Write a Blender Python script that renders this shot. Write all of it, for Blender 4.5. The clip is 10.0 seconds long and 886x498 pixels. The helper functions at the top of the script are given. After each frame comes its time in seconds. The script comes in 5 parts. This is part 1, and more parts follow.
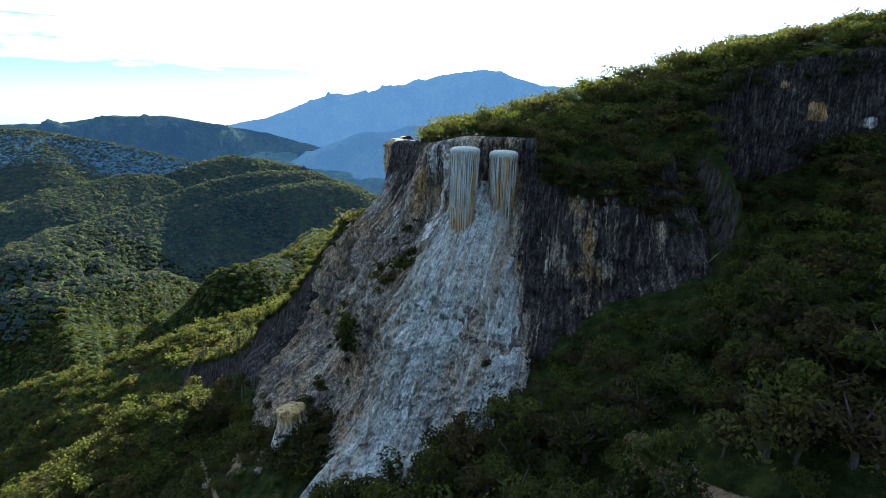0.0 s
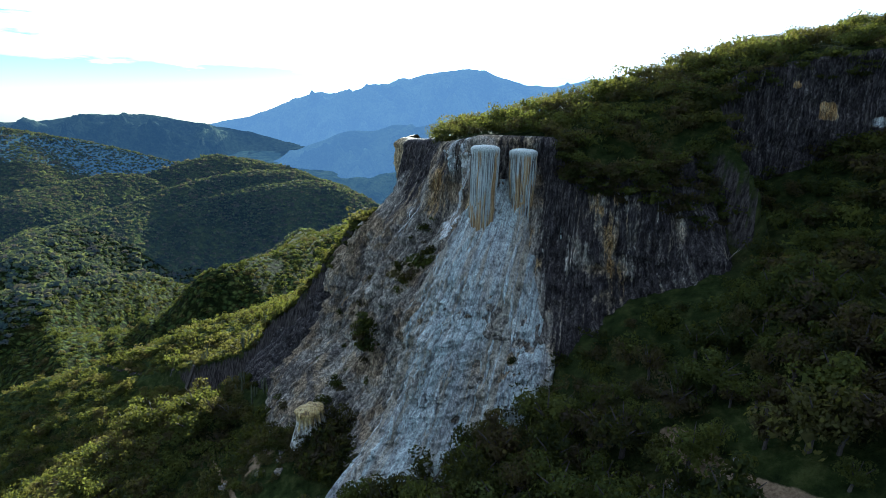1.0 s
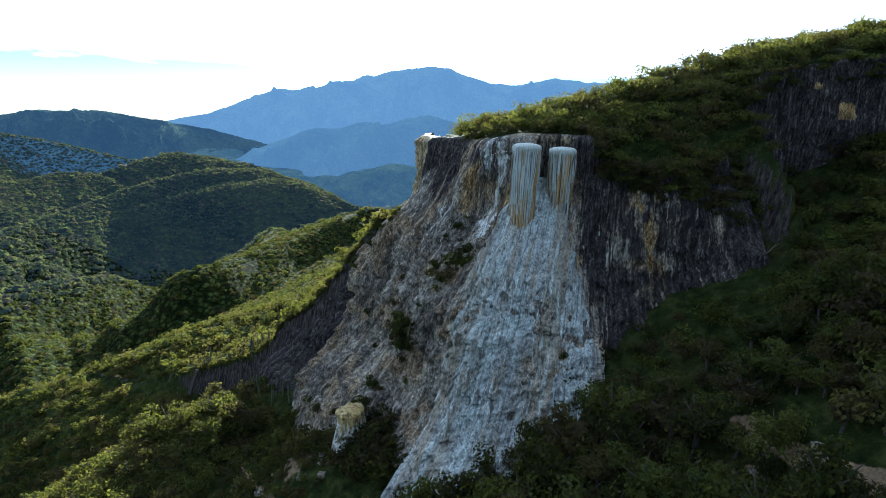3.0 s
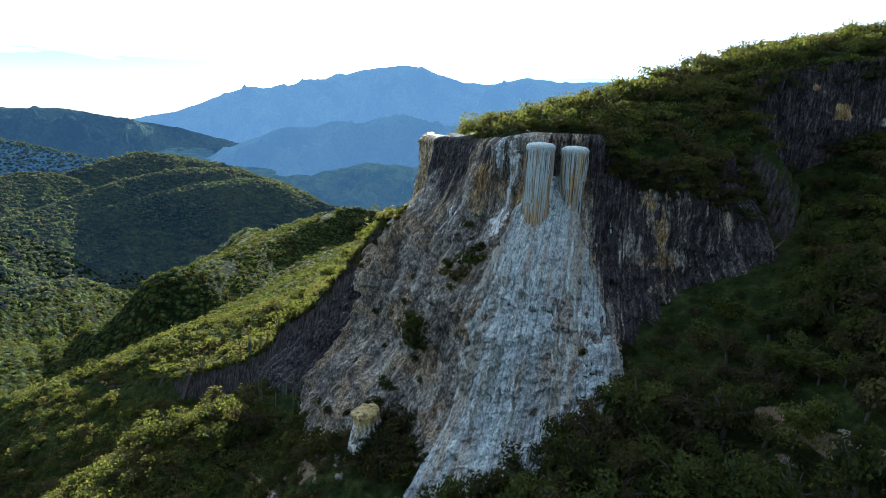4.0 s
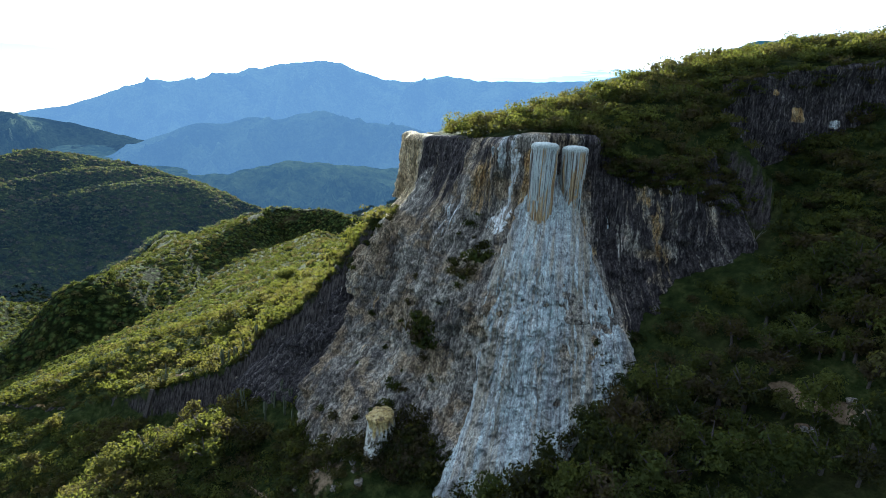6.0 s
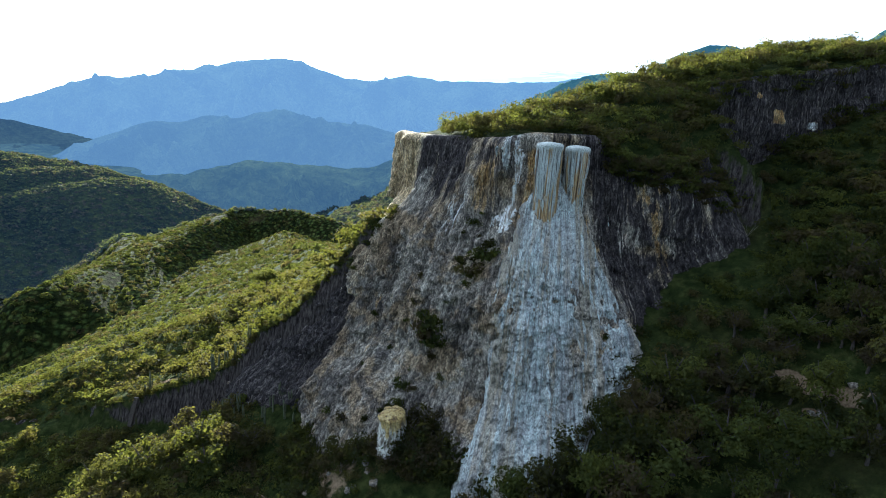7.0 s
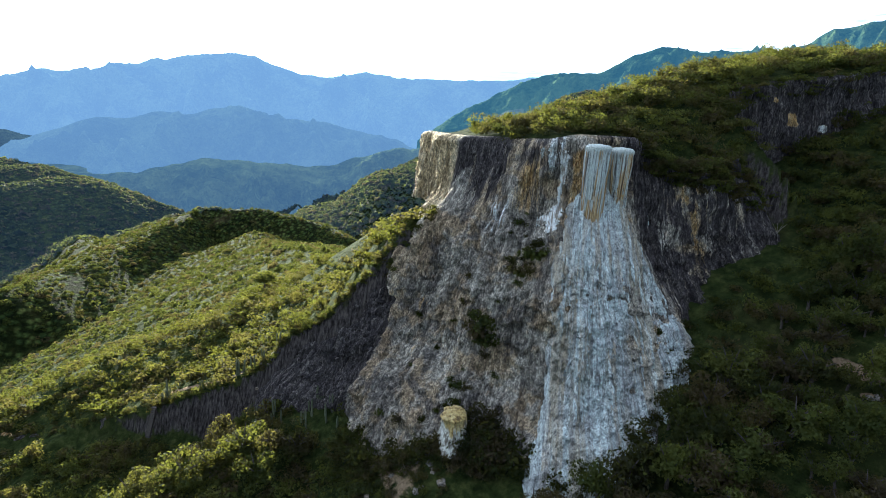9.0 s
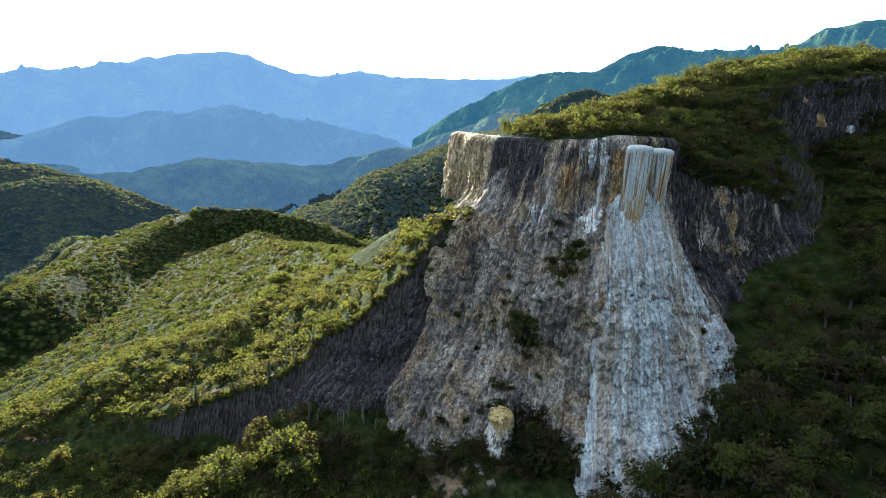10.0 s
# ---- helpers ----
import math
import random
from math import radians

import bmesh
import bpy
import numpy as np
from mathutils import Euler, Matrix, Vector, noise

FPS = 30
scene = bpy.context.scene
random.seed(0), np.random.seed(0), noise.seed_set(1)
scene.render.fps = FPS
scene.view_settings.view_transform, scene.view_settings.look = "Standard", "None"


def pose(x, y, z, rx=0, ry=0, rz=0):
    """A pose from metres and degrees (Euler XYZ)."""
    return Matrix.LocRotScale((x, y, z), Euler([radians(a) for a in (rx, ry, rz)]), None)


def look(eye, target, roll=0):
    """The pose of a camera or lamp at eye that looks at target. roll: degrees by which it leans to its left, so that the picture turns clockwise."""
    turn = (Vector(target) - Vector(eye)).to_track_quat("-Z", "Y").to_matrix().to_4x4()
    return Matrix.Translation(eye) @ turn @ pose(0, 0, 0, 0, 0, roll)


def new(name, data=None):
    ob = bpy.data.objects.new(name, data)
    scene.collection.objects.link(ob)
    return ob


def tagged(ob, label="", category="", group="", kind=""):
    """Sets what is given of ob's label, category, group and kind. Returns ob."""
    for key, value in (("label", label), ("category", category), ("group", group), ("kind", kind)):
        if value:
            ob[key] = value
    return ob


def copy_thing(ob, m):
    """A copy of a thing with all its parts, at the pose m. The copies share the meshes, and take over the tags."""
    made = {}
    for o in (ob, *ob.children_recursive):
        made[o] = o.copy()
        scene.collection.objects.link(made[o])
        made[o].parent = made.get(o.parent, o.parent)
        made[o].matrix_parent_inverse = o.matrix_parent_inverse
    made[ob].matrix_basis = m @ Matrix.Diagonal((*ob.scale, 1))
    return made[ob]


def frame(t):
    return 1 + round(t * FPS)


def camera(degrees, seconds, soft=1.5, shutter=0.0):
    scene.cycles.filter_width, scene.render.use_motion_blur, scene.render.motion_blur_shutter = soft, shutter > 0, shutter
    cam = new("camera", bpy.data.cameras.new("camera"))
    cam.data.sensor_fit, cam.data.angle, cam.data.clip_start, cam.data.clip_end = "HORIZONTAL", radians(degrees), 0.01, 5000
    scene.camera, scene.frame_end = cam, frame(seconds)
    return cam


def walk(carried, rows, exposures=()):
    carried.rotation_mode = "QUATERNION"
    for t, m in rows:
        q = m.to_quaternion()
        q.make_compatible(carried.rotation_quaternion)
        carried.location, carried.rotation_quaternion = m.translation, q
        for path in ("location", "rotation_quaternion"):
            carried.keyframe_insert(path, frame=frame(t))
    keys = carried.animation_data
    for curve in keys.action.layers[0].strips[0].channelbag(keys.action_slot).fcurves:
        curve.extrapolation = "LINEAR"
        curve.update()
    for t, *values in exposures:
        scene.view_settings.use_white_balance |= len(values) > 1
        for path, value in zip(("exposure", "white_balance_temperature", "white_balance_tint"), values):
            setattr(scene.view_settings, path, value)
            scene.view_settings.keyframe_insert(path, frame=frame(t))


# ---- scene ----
cam = camera(80.3, 10.0, soft=0.9)
METRES, EYE, TILT, LEAN, TURN = 75.0, 60.0, 0.0, 0.0, 0.0
ROWS = [
    (0.0, 0.0, 0.0, 0.0, 0.39, -14.55, -1.52),
    (0.5, -0.0394, -0.0011, -0.0015, -0.27, -14.58, -1.57),
    (1.0, -0.0799, -0.0019, -0.0031, -1.34, -14.59, -1.66),
    (1.5, -0.1214, -0.0015, -0.0049, -2.17, -14.63, -1.72),
    (2.0, -0.164, 0.0, -0.0068, -3.01, -14.64, -1.8),
    (2.5, -0.2073, 0.0021, -0.0064, -4.08, -14.68, -1.86),
    (4.0, -0.3439, 0.0148, -0.0105, -8.12, -14.7, -2.14),
    (4.5, -0.3915, 0.0216, -0.0115, -10.11, -14.68, -2.29),
    (5.0, -0.4401, 0.0298, -0.0119, -12.35, -14.66, -2.45),
    (5.5, -0.4894, 0.0399, -0.0117, -14.52, -14.67, -2.55),
    (7.0, -0.6427, 0.0783, -0.0179, -20.85, -14.46, -3.06),
    (7.5, -0.6957, 0.0948, -0.0185, -22.51, -14.42, -3.21),
    (8.0, -0.7495, 0.1138, -0.0189, -23.87, -14.41, -3.33),
    (8.5, -0.8035, 0.1343, -0.0201, -24.87, -14.42, -3.39),
    (9.0, -0.8568, 0.1582, -0.0205, -25.49, -14.45, -3.44),
    (9.5, -0.9116, 0.1831, -0.0203, -25.95, -14.49, -3.4),
    (10.0, -0.9653, 0.2104, -0.0219, -26.28, -14.53, -3.37),
]
EARTH_SUN_BEARING, SUN_HEIGHT = 1.5, 10.5          # degrees right of +y, degrees above the horizon
walk(cam, [(t, pose(0, 0, EYE, TILT, LEAN, TURN) @ pose(METRES * x, METRES * y, METRES * z, 90 + pitch, roll, yaw)) for t, x, y, z, yaw, pitch, roll in ROWS],
     [(0.0, 2.16, 4850.0, 7.0), (4.0, 2.27, 4950.0, 6.0), (7.0, 2.45, 5150.0, 8.0), (10.0, 2.65, 5300.0, 10.0)])

# ---------------------------------------------------------------- light
world = bpy.data.worlds.new("sky")
scene.world = world
world.use_nodes = True
wn, wl = world.node_tree.nodes, world.node_tree.links
wn.clear()
w_out = wn.new("ShaderNodeOutputWorld")
w_bg = wn.new("ShaderNodeBackground")
w_sky = wn.new("ShaderNodeTexSky")
w_sky.sky_type = "NISHITA"
w_sky.sun_disc = False
w_sky.sun_elevation = radians(SUN_HEIGHT)
w_sky.sun_rotation = radians(EARTH_SUN_BEARING)
w_sky.altitude, w_sky.air_density, w_sky.dust_density, w_sky.ozone_density = 1500, 1.0, 0.2, 3.0


def wnode(kind, **values):
    node = wn.new(kind)
    for key, value in values.items():
        node.inputs[key.replace("_", " ")].default_value = value
    return node


# thin bright cloud over the whole sky, with blue gaps
w_co = wn.new("ShaderNodeTexCoord")
w_map = wn.new("ShaderNodeMapping")
w_map.inputs["Scale"].default_value = (1.6, 1.6, 14.0)
w_map.inputs["Location"].default_value = (3.1, 0.4, 1.7)
w_cloud = wnode("ShaderNodeTexNoise", Scale=3.0, Detail=7.0, Roughness=0.6, Distortion=0.4)
w_ramp = wn.new("ShaderNodeValToRGB")
w_ramp.color_ramp.elements[0].position, w_ramp.color_ramp.elements[1].position = 0.36, 0.50
w_mix = wn.new("ShaderNodeMix")
w_mix.data_type = "RGBA"
# cloud shines most towards the sun
w_sun = wn.new("ShaderNodeVectorMath")
w_sun.operation = "DOT_PRODUCT"
w_sun.inputs[1].default_value = (math.sin(radians(EARTH_SUN_BEARING)) * math.cos(radians(SUN_HEIGHT)), math.cos(radians(EARTH_SUN_BEARING)) * math.cos(radians(SUN_HEIGHT)), math.sin(radians(SUN_HEIGHT)))
w_half = wnode("ShaderNodeMapRange")
for _k, _v in zip(("From Min", "From Max", "To Min", "To Max"), (-1.0, 1.0, 0.0, 1.0)):
    w_half.inputs[_k].default_value = _v
w_pow = wn.new("ShaderNodeMath")
w_pow.operation = "POWER"
w_pow.inputs[1].default_value = 3.0
w_gain = wn.new("ShaderNodeMath")
w_gain.operation = "MULTIPLY_ADD"
w_gain.inputs[1].default_value, w_gain.inputs[2].default_value = 9.5, 2.6
w_white = wn.new("ShaderNodeVectorMath")
w_white.operation = "SCALE"
w_white.inputs[0].default_value = (0.97, 1.0, 1.04)
wl.new(w_co.outputs["Generated"], w_sun.inputs[0])
wl.new(w_sun.outputs["Value"], w_half.inputs["Value"])
wl.new(w_half.outputs[0], w_pow.inputs[0])
wl.new(w_pow.outputs[0], w_gain.inputs[0])
wl.new(w_gain.outputs[0], w_white.inputs["Scale"])
wl.new(w_white.outputs[0], w_mix.inputs[7])
wl.new(w_co.outputs["Generated"], w_map.inputs[0])
wl.new(w_map.outputs[0], w_cloud.inputs["Vector"])
w_near = wn.new("ShaderNodeMath")
w_near.operation = "POWER"
w_near.inputs[1].default_value = 14.0
w_thick = wn.new("ShaderNodeMath")
w_thick.operation = "MULTIPLY_ADD"
w_thick.inputs[1].default_value = 0.30
wl.new(w_half.outputs[0], w_near.inputs[0])
wl.new(w_near.outputs[0], w_thick.inputs[0])
wl.new(w_cloud.outputs["Fac"], w_thick.inputs[2])
w_axes = wn.new("ShaderNodeSeparateXYZ")
w_low = wnode("ShaderNodeMapRange")
for _k, _v in zip(("From Min", "From Max", "To Min", "To Max"), (0.03, 0.10, -0.52, 0.0)):
    w_low.inputs[_k].default_value = _v
w_sum = wn.new("ShaderNodeMath")
wl.new(w_co.outputs["Generated"], w_axes.inputs[0])
wl.new(w_axes.outputs[2], w_low.inputs["Value"])
wl.new(w_thick.outputs[0], w_sum.inputs[0])
wl.new(w_low.outputs[0], w_sum.inputs[1])
wl.new(w_sum.outputs[0], w_ramp.inputs[0])
wl.new(w_ramp.outputs[0], w_mix.inputs[0])
w_tint = wn.new("ShaderNodeVectorMath")
w_tint.operation = "MULTIPLY"
w_tint.inputs[1].default_value = (0.80, 0.80, 0.84)
wl.new(w_sky.outputs[0], w_tint.inputs[0])
wl.new(w_tint.outputs[0], w_mix.inputs[6])
w_bg.inputs["Strength"].default_value = 0.056
wl.new(w_mix.outputs[2], w_bg.inputs[0])
wl.new(w_bg.outputs[0], w_out.inputs[0])

sun = new("sun", bpy.data.lights.new("sun", "SUN"))
sun.data.energy, sun.data.angle, sun.data.color = 5.0, radians(0.6), (1.0, 0.87, 0.60)
_b, _h = radians(EARTH_SUN_BEARING), radians(SUN_HEIGHT)
sun.matrix_world = look((math.sin(_b) * math.cos(_h) * 900, math.cos(_b) * math.cos(_h) * 900, math.sin(_h) * 900), (0, 0, 0))


# ---------------------------------------------------------------- noise and small helpers
def _hash(ix, iy, iz, seed):
    n = (ix.astype(np.int64) * 374761393 + iy.astype(np.int64) * 668265263 + iz.astype(np.int64) * 2147483647 + seed * 1274126177) & 0xFFFFFFFF
    n = ((n ^ (n >> 13)) * 1274126177) & 0xFFFFFFFF
    n = ((n ^ (n >> 16)) * 2246822519) & 0xFFFFFFFF
    return ((n ^ (n >> 15)) & 0xFFFFFF) / float(0x7FFFFF) - 1.0


def vnoise(x, y, z=0.0, seed=0):
    """Smooth value noise, -1 to 1, on arrays."""
    x, y, z = np.broadcast_arrays(np.asarray(x, float), np.asarray(y, float), np.asarray(z, float))
    ix, iy, iz = np.floor(x), np.floor(y), np.floor(z)
    fx, fy, fz = x - ix, y - iy, z - iz
    fx, fy, fz = (f * f * f * (f * (f * 6 - 15) + 10) for f in (fx, fy, fz))
    total = 0.0
    for dx in (0, 1):
        for dy in (0, 1):
            for dz in (0, 1):
                w = (fx if dx else 1 - fx) * (fy if dy else 1 - fy) * (fz if dz else 1 - fz)
                total = total + w * _hash(ix + dx, iy + dy, iz + dz, seed)
    return total


def fbm(x, y, z=0.0, octaves=4, seed=0, gain=0.5):
    total, amp, f = 0.0, 1.0, 1.0
    for k in range(octaves):
        total = total + amp * vnoise(np.asarray(x) * f + 17.3 * k, np.asarray(y) * f - 9.1 * k, np.asarray(z) * f, seed + k)
        amp, f = amp * gain, f * 2.03
    return total


def ridged(x, y, octaves=4, seed=0):
    total, amp, f = 0.0, 1.0, 1.0
    for k in range(octaves):
        total = total + amp * (1 - 2 * np.abs(vnoise(x * f + 31.7 * k, y * f + 11.9 * k, 0.5, seed + k)))
        amp, f = amp * 0.5, f * 2.1
    return total


def smoothstep(a, b, x):
    t = np.clip((np.asarray(x, float) - a) / (b - a), 0, 1)
    return t * t * (3 - 2 * t)


def smax(a, b, k):
    h = np.clip(0.5 + 0.5 * (a - b) / k, 0, 1)
    return b + (a - b) * h + k * h * (1 - h)


def along(x, y, line):
    """Distance of points to a plan line, and the height of the line's nearest place."""
    best, high = np.full(np.shape(x), 1e9), np.zeros(np.shape(x))
    for (x0, y0, z0), (x1, y1, z1) in zip(line, line[1:]):
        dx, dy = x1 - x0, y1 - y0
        t = np.clip(((x - x0) * dx + (y - y0) * dy) / (dx * dx + dy * dy), 0, 1)
        d = np.hypot(x - x0 - t * dx, y - y0 - t * dy)
        near = d < best
        best, high = np.where(near, d, best), np.where(near, z0 + t * (z1 - z0), high)
    return best, high


# ---------------------------------------------------------------- the shape of the land
CX, CY = 30.0, 130.0                      # the middle of the travertine promontory
LEVELS = np.array([-8, 4, 16, 28, 36, 43, 55.0])
CLIFF = np.array([                         # bearing, then the radius of the rock face at each level
    (150, 88.0, 66.0, 48.0, 40.0, 37.5, 36.5, 35.6),
    (165, 89.0, 69.0, 52.0, 42.5, 40.3, 39.5, 38.8),
    (177, 90.0, 72.0, 56.0, 45.5, 43.4, 42.6, 41.8),
    (186, 84.5, 76.2, 66.0, 48.0, 43.6, 42.4, 42.2),
    (195, 79.1, 72.3, 67.2, 57.5, 50.5, 43.7, 43.0),
    (204, 75.6, 72.6, 61.3, 55.4, 53.7, 47.1, 43.5),
    (213, 81.6, 74.6, 61.5, 54.8, 53.8, 48.3, 42.3),
    (221, 91.2, 73.7, 63.4, 58.2, 53.7, 49.0, 44.0),
    (229, 93.6, 75.1, 64.1, 61.0, 53.8, 48.8, 48.0),
    (237, 95.0, 81.1, 67.8, 61.3, 56.0, 50.0, 47.6),
    (245, 95.0, 83.5, 69.8, 59.7, 53.8, 47.4, 44.4),
    (254, 92.4, 81.3, 69.0, 57.2, 50.4, 48.1, 45.5),
    (264, 87.6, 78.2, 68.2, 57.9, 52.4, 51.0, 46.4),
    (284, 81.8, 75.2, 69.4, 65.4, 62.0, 56.1, 48.2)])


def smooth_interp(x, xs, ys):
    """Cubic (Catmull-Rom) interpolation along xs; ys has one row for each of xs."""
    x = np.clip(x, xs[0], xs[-1])
    i = np.clip(np.searchsorted(xs, x) - 1, 0, len(xs) - 2)
    f = ((x - xs[i]) / (xs[i + 1] - xs[i]))[..., None]
    p1, p2 = ys[i], ys[i + 1]
    p0, p3 = ys[np.maximum(i - 1, 0)], ys[np.minimum(i + 2, len(xs) - 1)]
    return 0.5 * (2 * p1 + (p2 - p0) * f + (2 * p0 - 5 * p1 + 4 * p2 - p3) * f * f + (3 * p1 - p0 - 3 * p2 + p3) * f ** 3)


def face_radius(bearing, z):
    """The rock face's radius round (CX, CY) at a bearing in degrees and a height."""
    bearing, z = np.broadcast_arrays(np.asarray(bearing, float), np.asarray(z, float))
    rows = smooth_interp(bearing, CLIFF[:, 0], CLIFF[:, 1:])
    zz = np.clip(z, LEVELS[0], LEVELS[-1])
    i = np.clip(np.searchsorted(LEVELS, zz) - 1, 0, len(LEVELS) - 2)
    f = (zz - LEVELS[i]) / (LEVELS[i + 1] - LEVELS[i])
    pick = lambda k: np.take_along_axis(rows, np.clip(k, 0, len(LEVELS) - 1)[..., None], -1)[..., 0]
    p0, p1, p2, p3 = pick(i - 1), pick(i), pick(i + 1), pick(i + 2)
    r = 0.5 * (2 * p1 + (p2 - p0) * f + (2 * p0 - 5 * p1 + 4 * p2 - p3) * f * f + (3 * p1 - p0 - 3 * p2 + p3) * f ** 3)
    return r - 0.05 * np.maximum(z - LEVELS[-1], 0)


def polar(x, y):
    return np.degrees(np.arctan2(y - CY, x - CX)) % 360, np.hypot(x - CX, y - CY)


CREST_X = np.array([-30, -8, 4, 24, 36, 56, 84, 124, 200, 400.0])
CREST_Z = np.array([49, 53.0, 56.5, 62.5, 67.0, 72.5, 78, 83.5, 99, 150.0])


def top_height(x, y):
    """The land on top of the cliffs."""
    crest = np.interp(x, CREST_X, CREST_Z)
    d = np.maximum(110 - y, 0)
    soft = 0.25 * np.minimum(d, 15) + 0.8 * np.maximum(d - 15, 0)
    brink = 110 - np.interp(x, [44, 52, 61, 69, 90, 140], [96, 95, 91.5, 89, 84, 81])
    hard = 0.12 * np.minimum(d, brink) + 12 * np.maximum(d - brink, 0)
    w = smoothstep(43, 50, x)
    hill = crest - soft * (1 - w) - hard * w - 0.75 * np.maximum(y - 114, 0)
    flat = 54.0 + 2.0 * smoothstep(-4, 4, x) - 0.9 * np.maximum(x - 15, 0) - 0.6 * np.maximum(y - 134, 0)
    return smax(hill, flat, 1.5)


RIDGES = [   # plan lines with heights, then the fall of the flanks and the depth of their ravines
    ([(-179, 423, -68), (-157, 490, -76), (-121, 567, -77), (-79, 650, -70), (-52, 700, -67), (-34, 690, -66), (10, 656, -60), (34, 623, -62), (65, 597, -67), (83, 552, -72)], 0.46, 1.2),
    ([(-143, 330, -84), (-128, 364, -81), (-103, 408, -84), (-76, 450, -86), (-41, 500, -84), (-19, 569, -76)], 0.46, 1.0),
    ([(-13, 199, 5), (-20, 260, -22), (-24, 330, -46), (-20, 430, -62), (-5, 560, -66)], 0.36, 0.5),
    ([(-451, 541, -92), (-462, 632, -92), (-471, 747, -90), (-473, 827, -90), (-466, 910, -84), (-440, 1011, -75), (-386, 1117, -69), (-309, 1192, -75), (-248, 1185, -93), (-167, 1139, -116), (-105, 1115, -138)], 0.60, 0.9),
    ([(-433, 860, -105), (-400, 941, -98), (-333, 1029, -88), (-252, 1103, -86)], 0.52, 0.7),
    ([(-413, 494, -85), (-413, 545, -90), (-399, 567, -108), (-363, 555, -134)], 0.52, 0.7),
    ([(-365, 430, -98), (-358, 486, -104), (-349, 540, -116), (-343, 602, -132)], 0.50, 0.7),
    ([(-300, 1060, -112), (-309, 974, -128), (-307, 838, -164), (-311, 772, -178)], 0.46, 0.8),
    ([(-710, 947, -116), (-734, 1053, -106), (-742, 1119, -98), (-732, 1220, -94), (-706, 1270, -102)], 0.55, 0.7),
    ([(-710, 1302, -110), (-672, 1477, -92), (-645, 1618, -80), (-596, 1679, -97)], 0.55, 0.7),
    ([(-1700, 1500, -16), (-1359, 1606, -20), (-1300, 1654, -22), (-1226, 1685, -38), (-1079, 1688, -54), (-816, 1663, -106)], 0.50, 1.0),
    ([(-1222, 1588, -54), (-1120, 1476, -82), (-1012, 1370, -115), (-875, 1222, -148)], 0.48, 0.5),
    ([(100, 1130, -190), (160, 1111, -160), (191, 1089, -142), (260, 1043, -112), (317, 1002, -78), (370, 957, -58), (428, 904, -40)], 0.17, 0.6),
    ([(100, 1420, -215), (166, 1416, -187), (272, 1393, -165), (358, 1348, -132), (436, 1309, -79), (512, 1266, -36), (590, 1203, 10), (760, 1100, 60)], 0.19, 0.7),
    ([(420, 780, 35), (440, 754, 60), (490, 718, 101), (515, 697, 111), (580, 680, 100), (700, 640, 120)], 0.5, 0.8),
]


def scarp_line(x):
    """How far ahead the spur breaks off."""
    return np.interp(x, [-400, -62, -51.6, -43, -38, -33, -29, -20], [375, 138.2, 129.8, 123.6, 118.8, 116.8, 114, 112.5]) + 0.9 * vnoise(np.asarray(x) / 6, 0.5, 0, 12)


def outer_height(x, y):
    """Valleys, hills and slopes round the promontory."""
    xs = x - 43
    front = 42.3 + 0.6 * np.where(x > -40, xs, -83) + 0.13 * (y - 75)
    front = front + 0.12 * np.minimum(x + 40, 0) + 0.35 * np.minimum(x + 72, 0) - 0.30 * np.maximum(x - 75, 0)
    front = front - np.where(x > -20, 0.8, 0.25) * np.maximum(y - 118, 0) - 0.1 * np.maximum(20 - y, 0)
    front = front - 3.5 * smoothstep(-36, -48, x) - 0.45 * np.maximum(y - 112, 0) * smoothstep(-45, -62, x)
    front = front - 0.5 * np.maximum(y - 150, 0)
    front = front - 5.0 * smoothstep(-52, -68, x) * smoothstep(100, 116, y) - 7.0 * smoothstep(-72, -112, x)
    gully, _ = along(x, y, [(16, 72, 0), (8, 66, 0), (-4, 61.5, 0), (-16, 61, 0)])
    front = front - 0.8 * np.exp(-(gully / 5) ** 2)
    front = front + 3.2 * np.exp(-((x + 33) / 9) ** 2 - ((y - 80) / 9) ** 2)
    front = front + 0.9 * fbm(x / 18, y / 18, 0, 3, 5)
    shoulder = np.interp(y, [135, 168], [-22, -8])
    xc = np.minimum(x, shoulder) + 49
    spur = -0.9 + 0.415 * xc - 0.21 * (y - 130) + np.maximum(xc, 0) * (0.72 - 0.388 * np.clip((y - 130) / 50, -0.4, 2.0)) - 0.15 * np.maximum(x - shoulder, 0)
    spur = spur + 1.6 * fbm(x / 30, y / 30, 0, 3, 9)
    spur = spur - 7.5 * np.exp(-((x + 20) / 11) ** 2 - ((y - 161) / 18) ** 2)
    spur = spur + 3.0 * np.exp(-((x + 46) / 6) ** 2 - ((y - 127) / 6) ** 2)
    spur = spur - 3.5 * np.maximum(scarp_line(x) - y, 0)        # the low scarp under the spur
    land = smax(np.maximum(front, -215), spur, 1.5)
    floor = -215 + 0.03 * np.maximum(y - 700, 0) + 8 * fbm(x / 300, y / 300, 0, 4, 3)
    land = smax(land, floor, 8)
    far = np.clip(np.hypot(x, y) / 1000, 0.3, 2)
    wave = 26 * far * vnoise(x / (110 * far), y / (110 * far), 0, 40)
    ruck = (ridged(x / (170 * far), y / (170 * far), 5, 70) - 1.3) * 32 * far
    for line, fall, depth in RIDGES:
        d, high = along(x, y, line)
        d = d + wave * np.clip(d / (120 * far), 0, 1)
        broad = 24 + 20 * smoothstep(0.6, 1.0, far)
        land = smax(land, high - 3 + fall * broad * far - fall * np.sqrt(d * d + (broad * far) ** 2) + depth * ruck * np.clip(d / (110 * far), 0, 1), 5 * far)
    return land


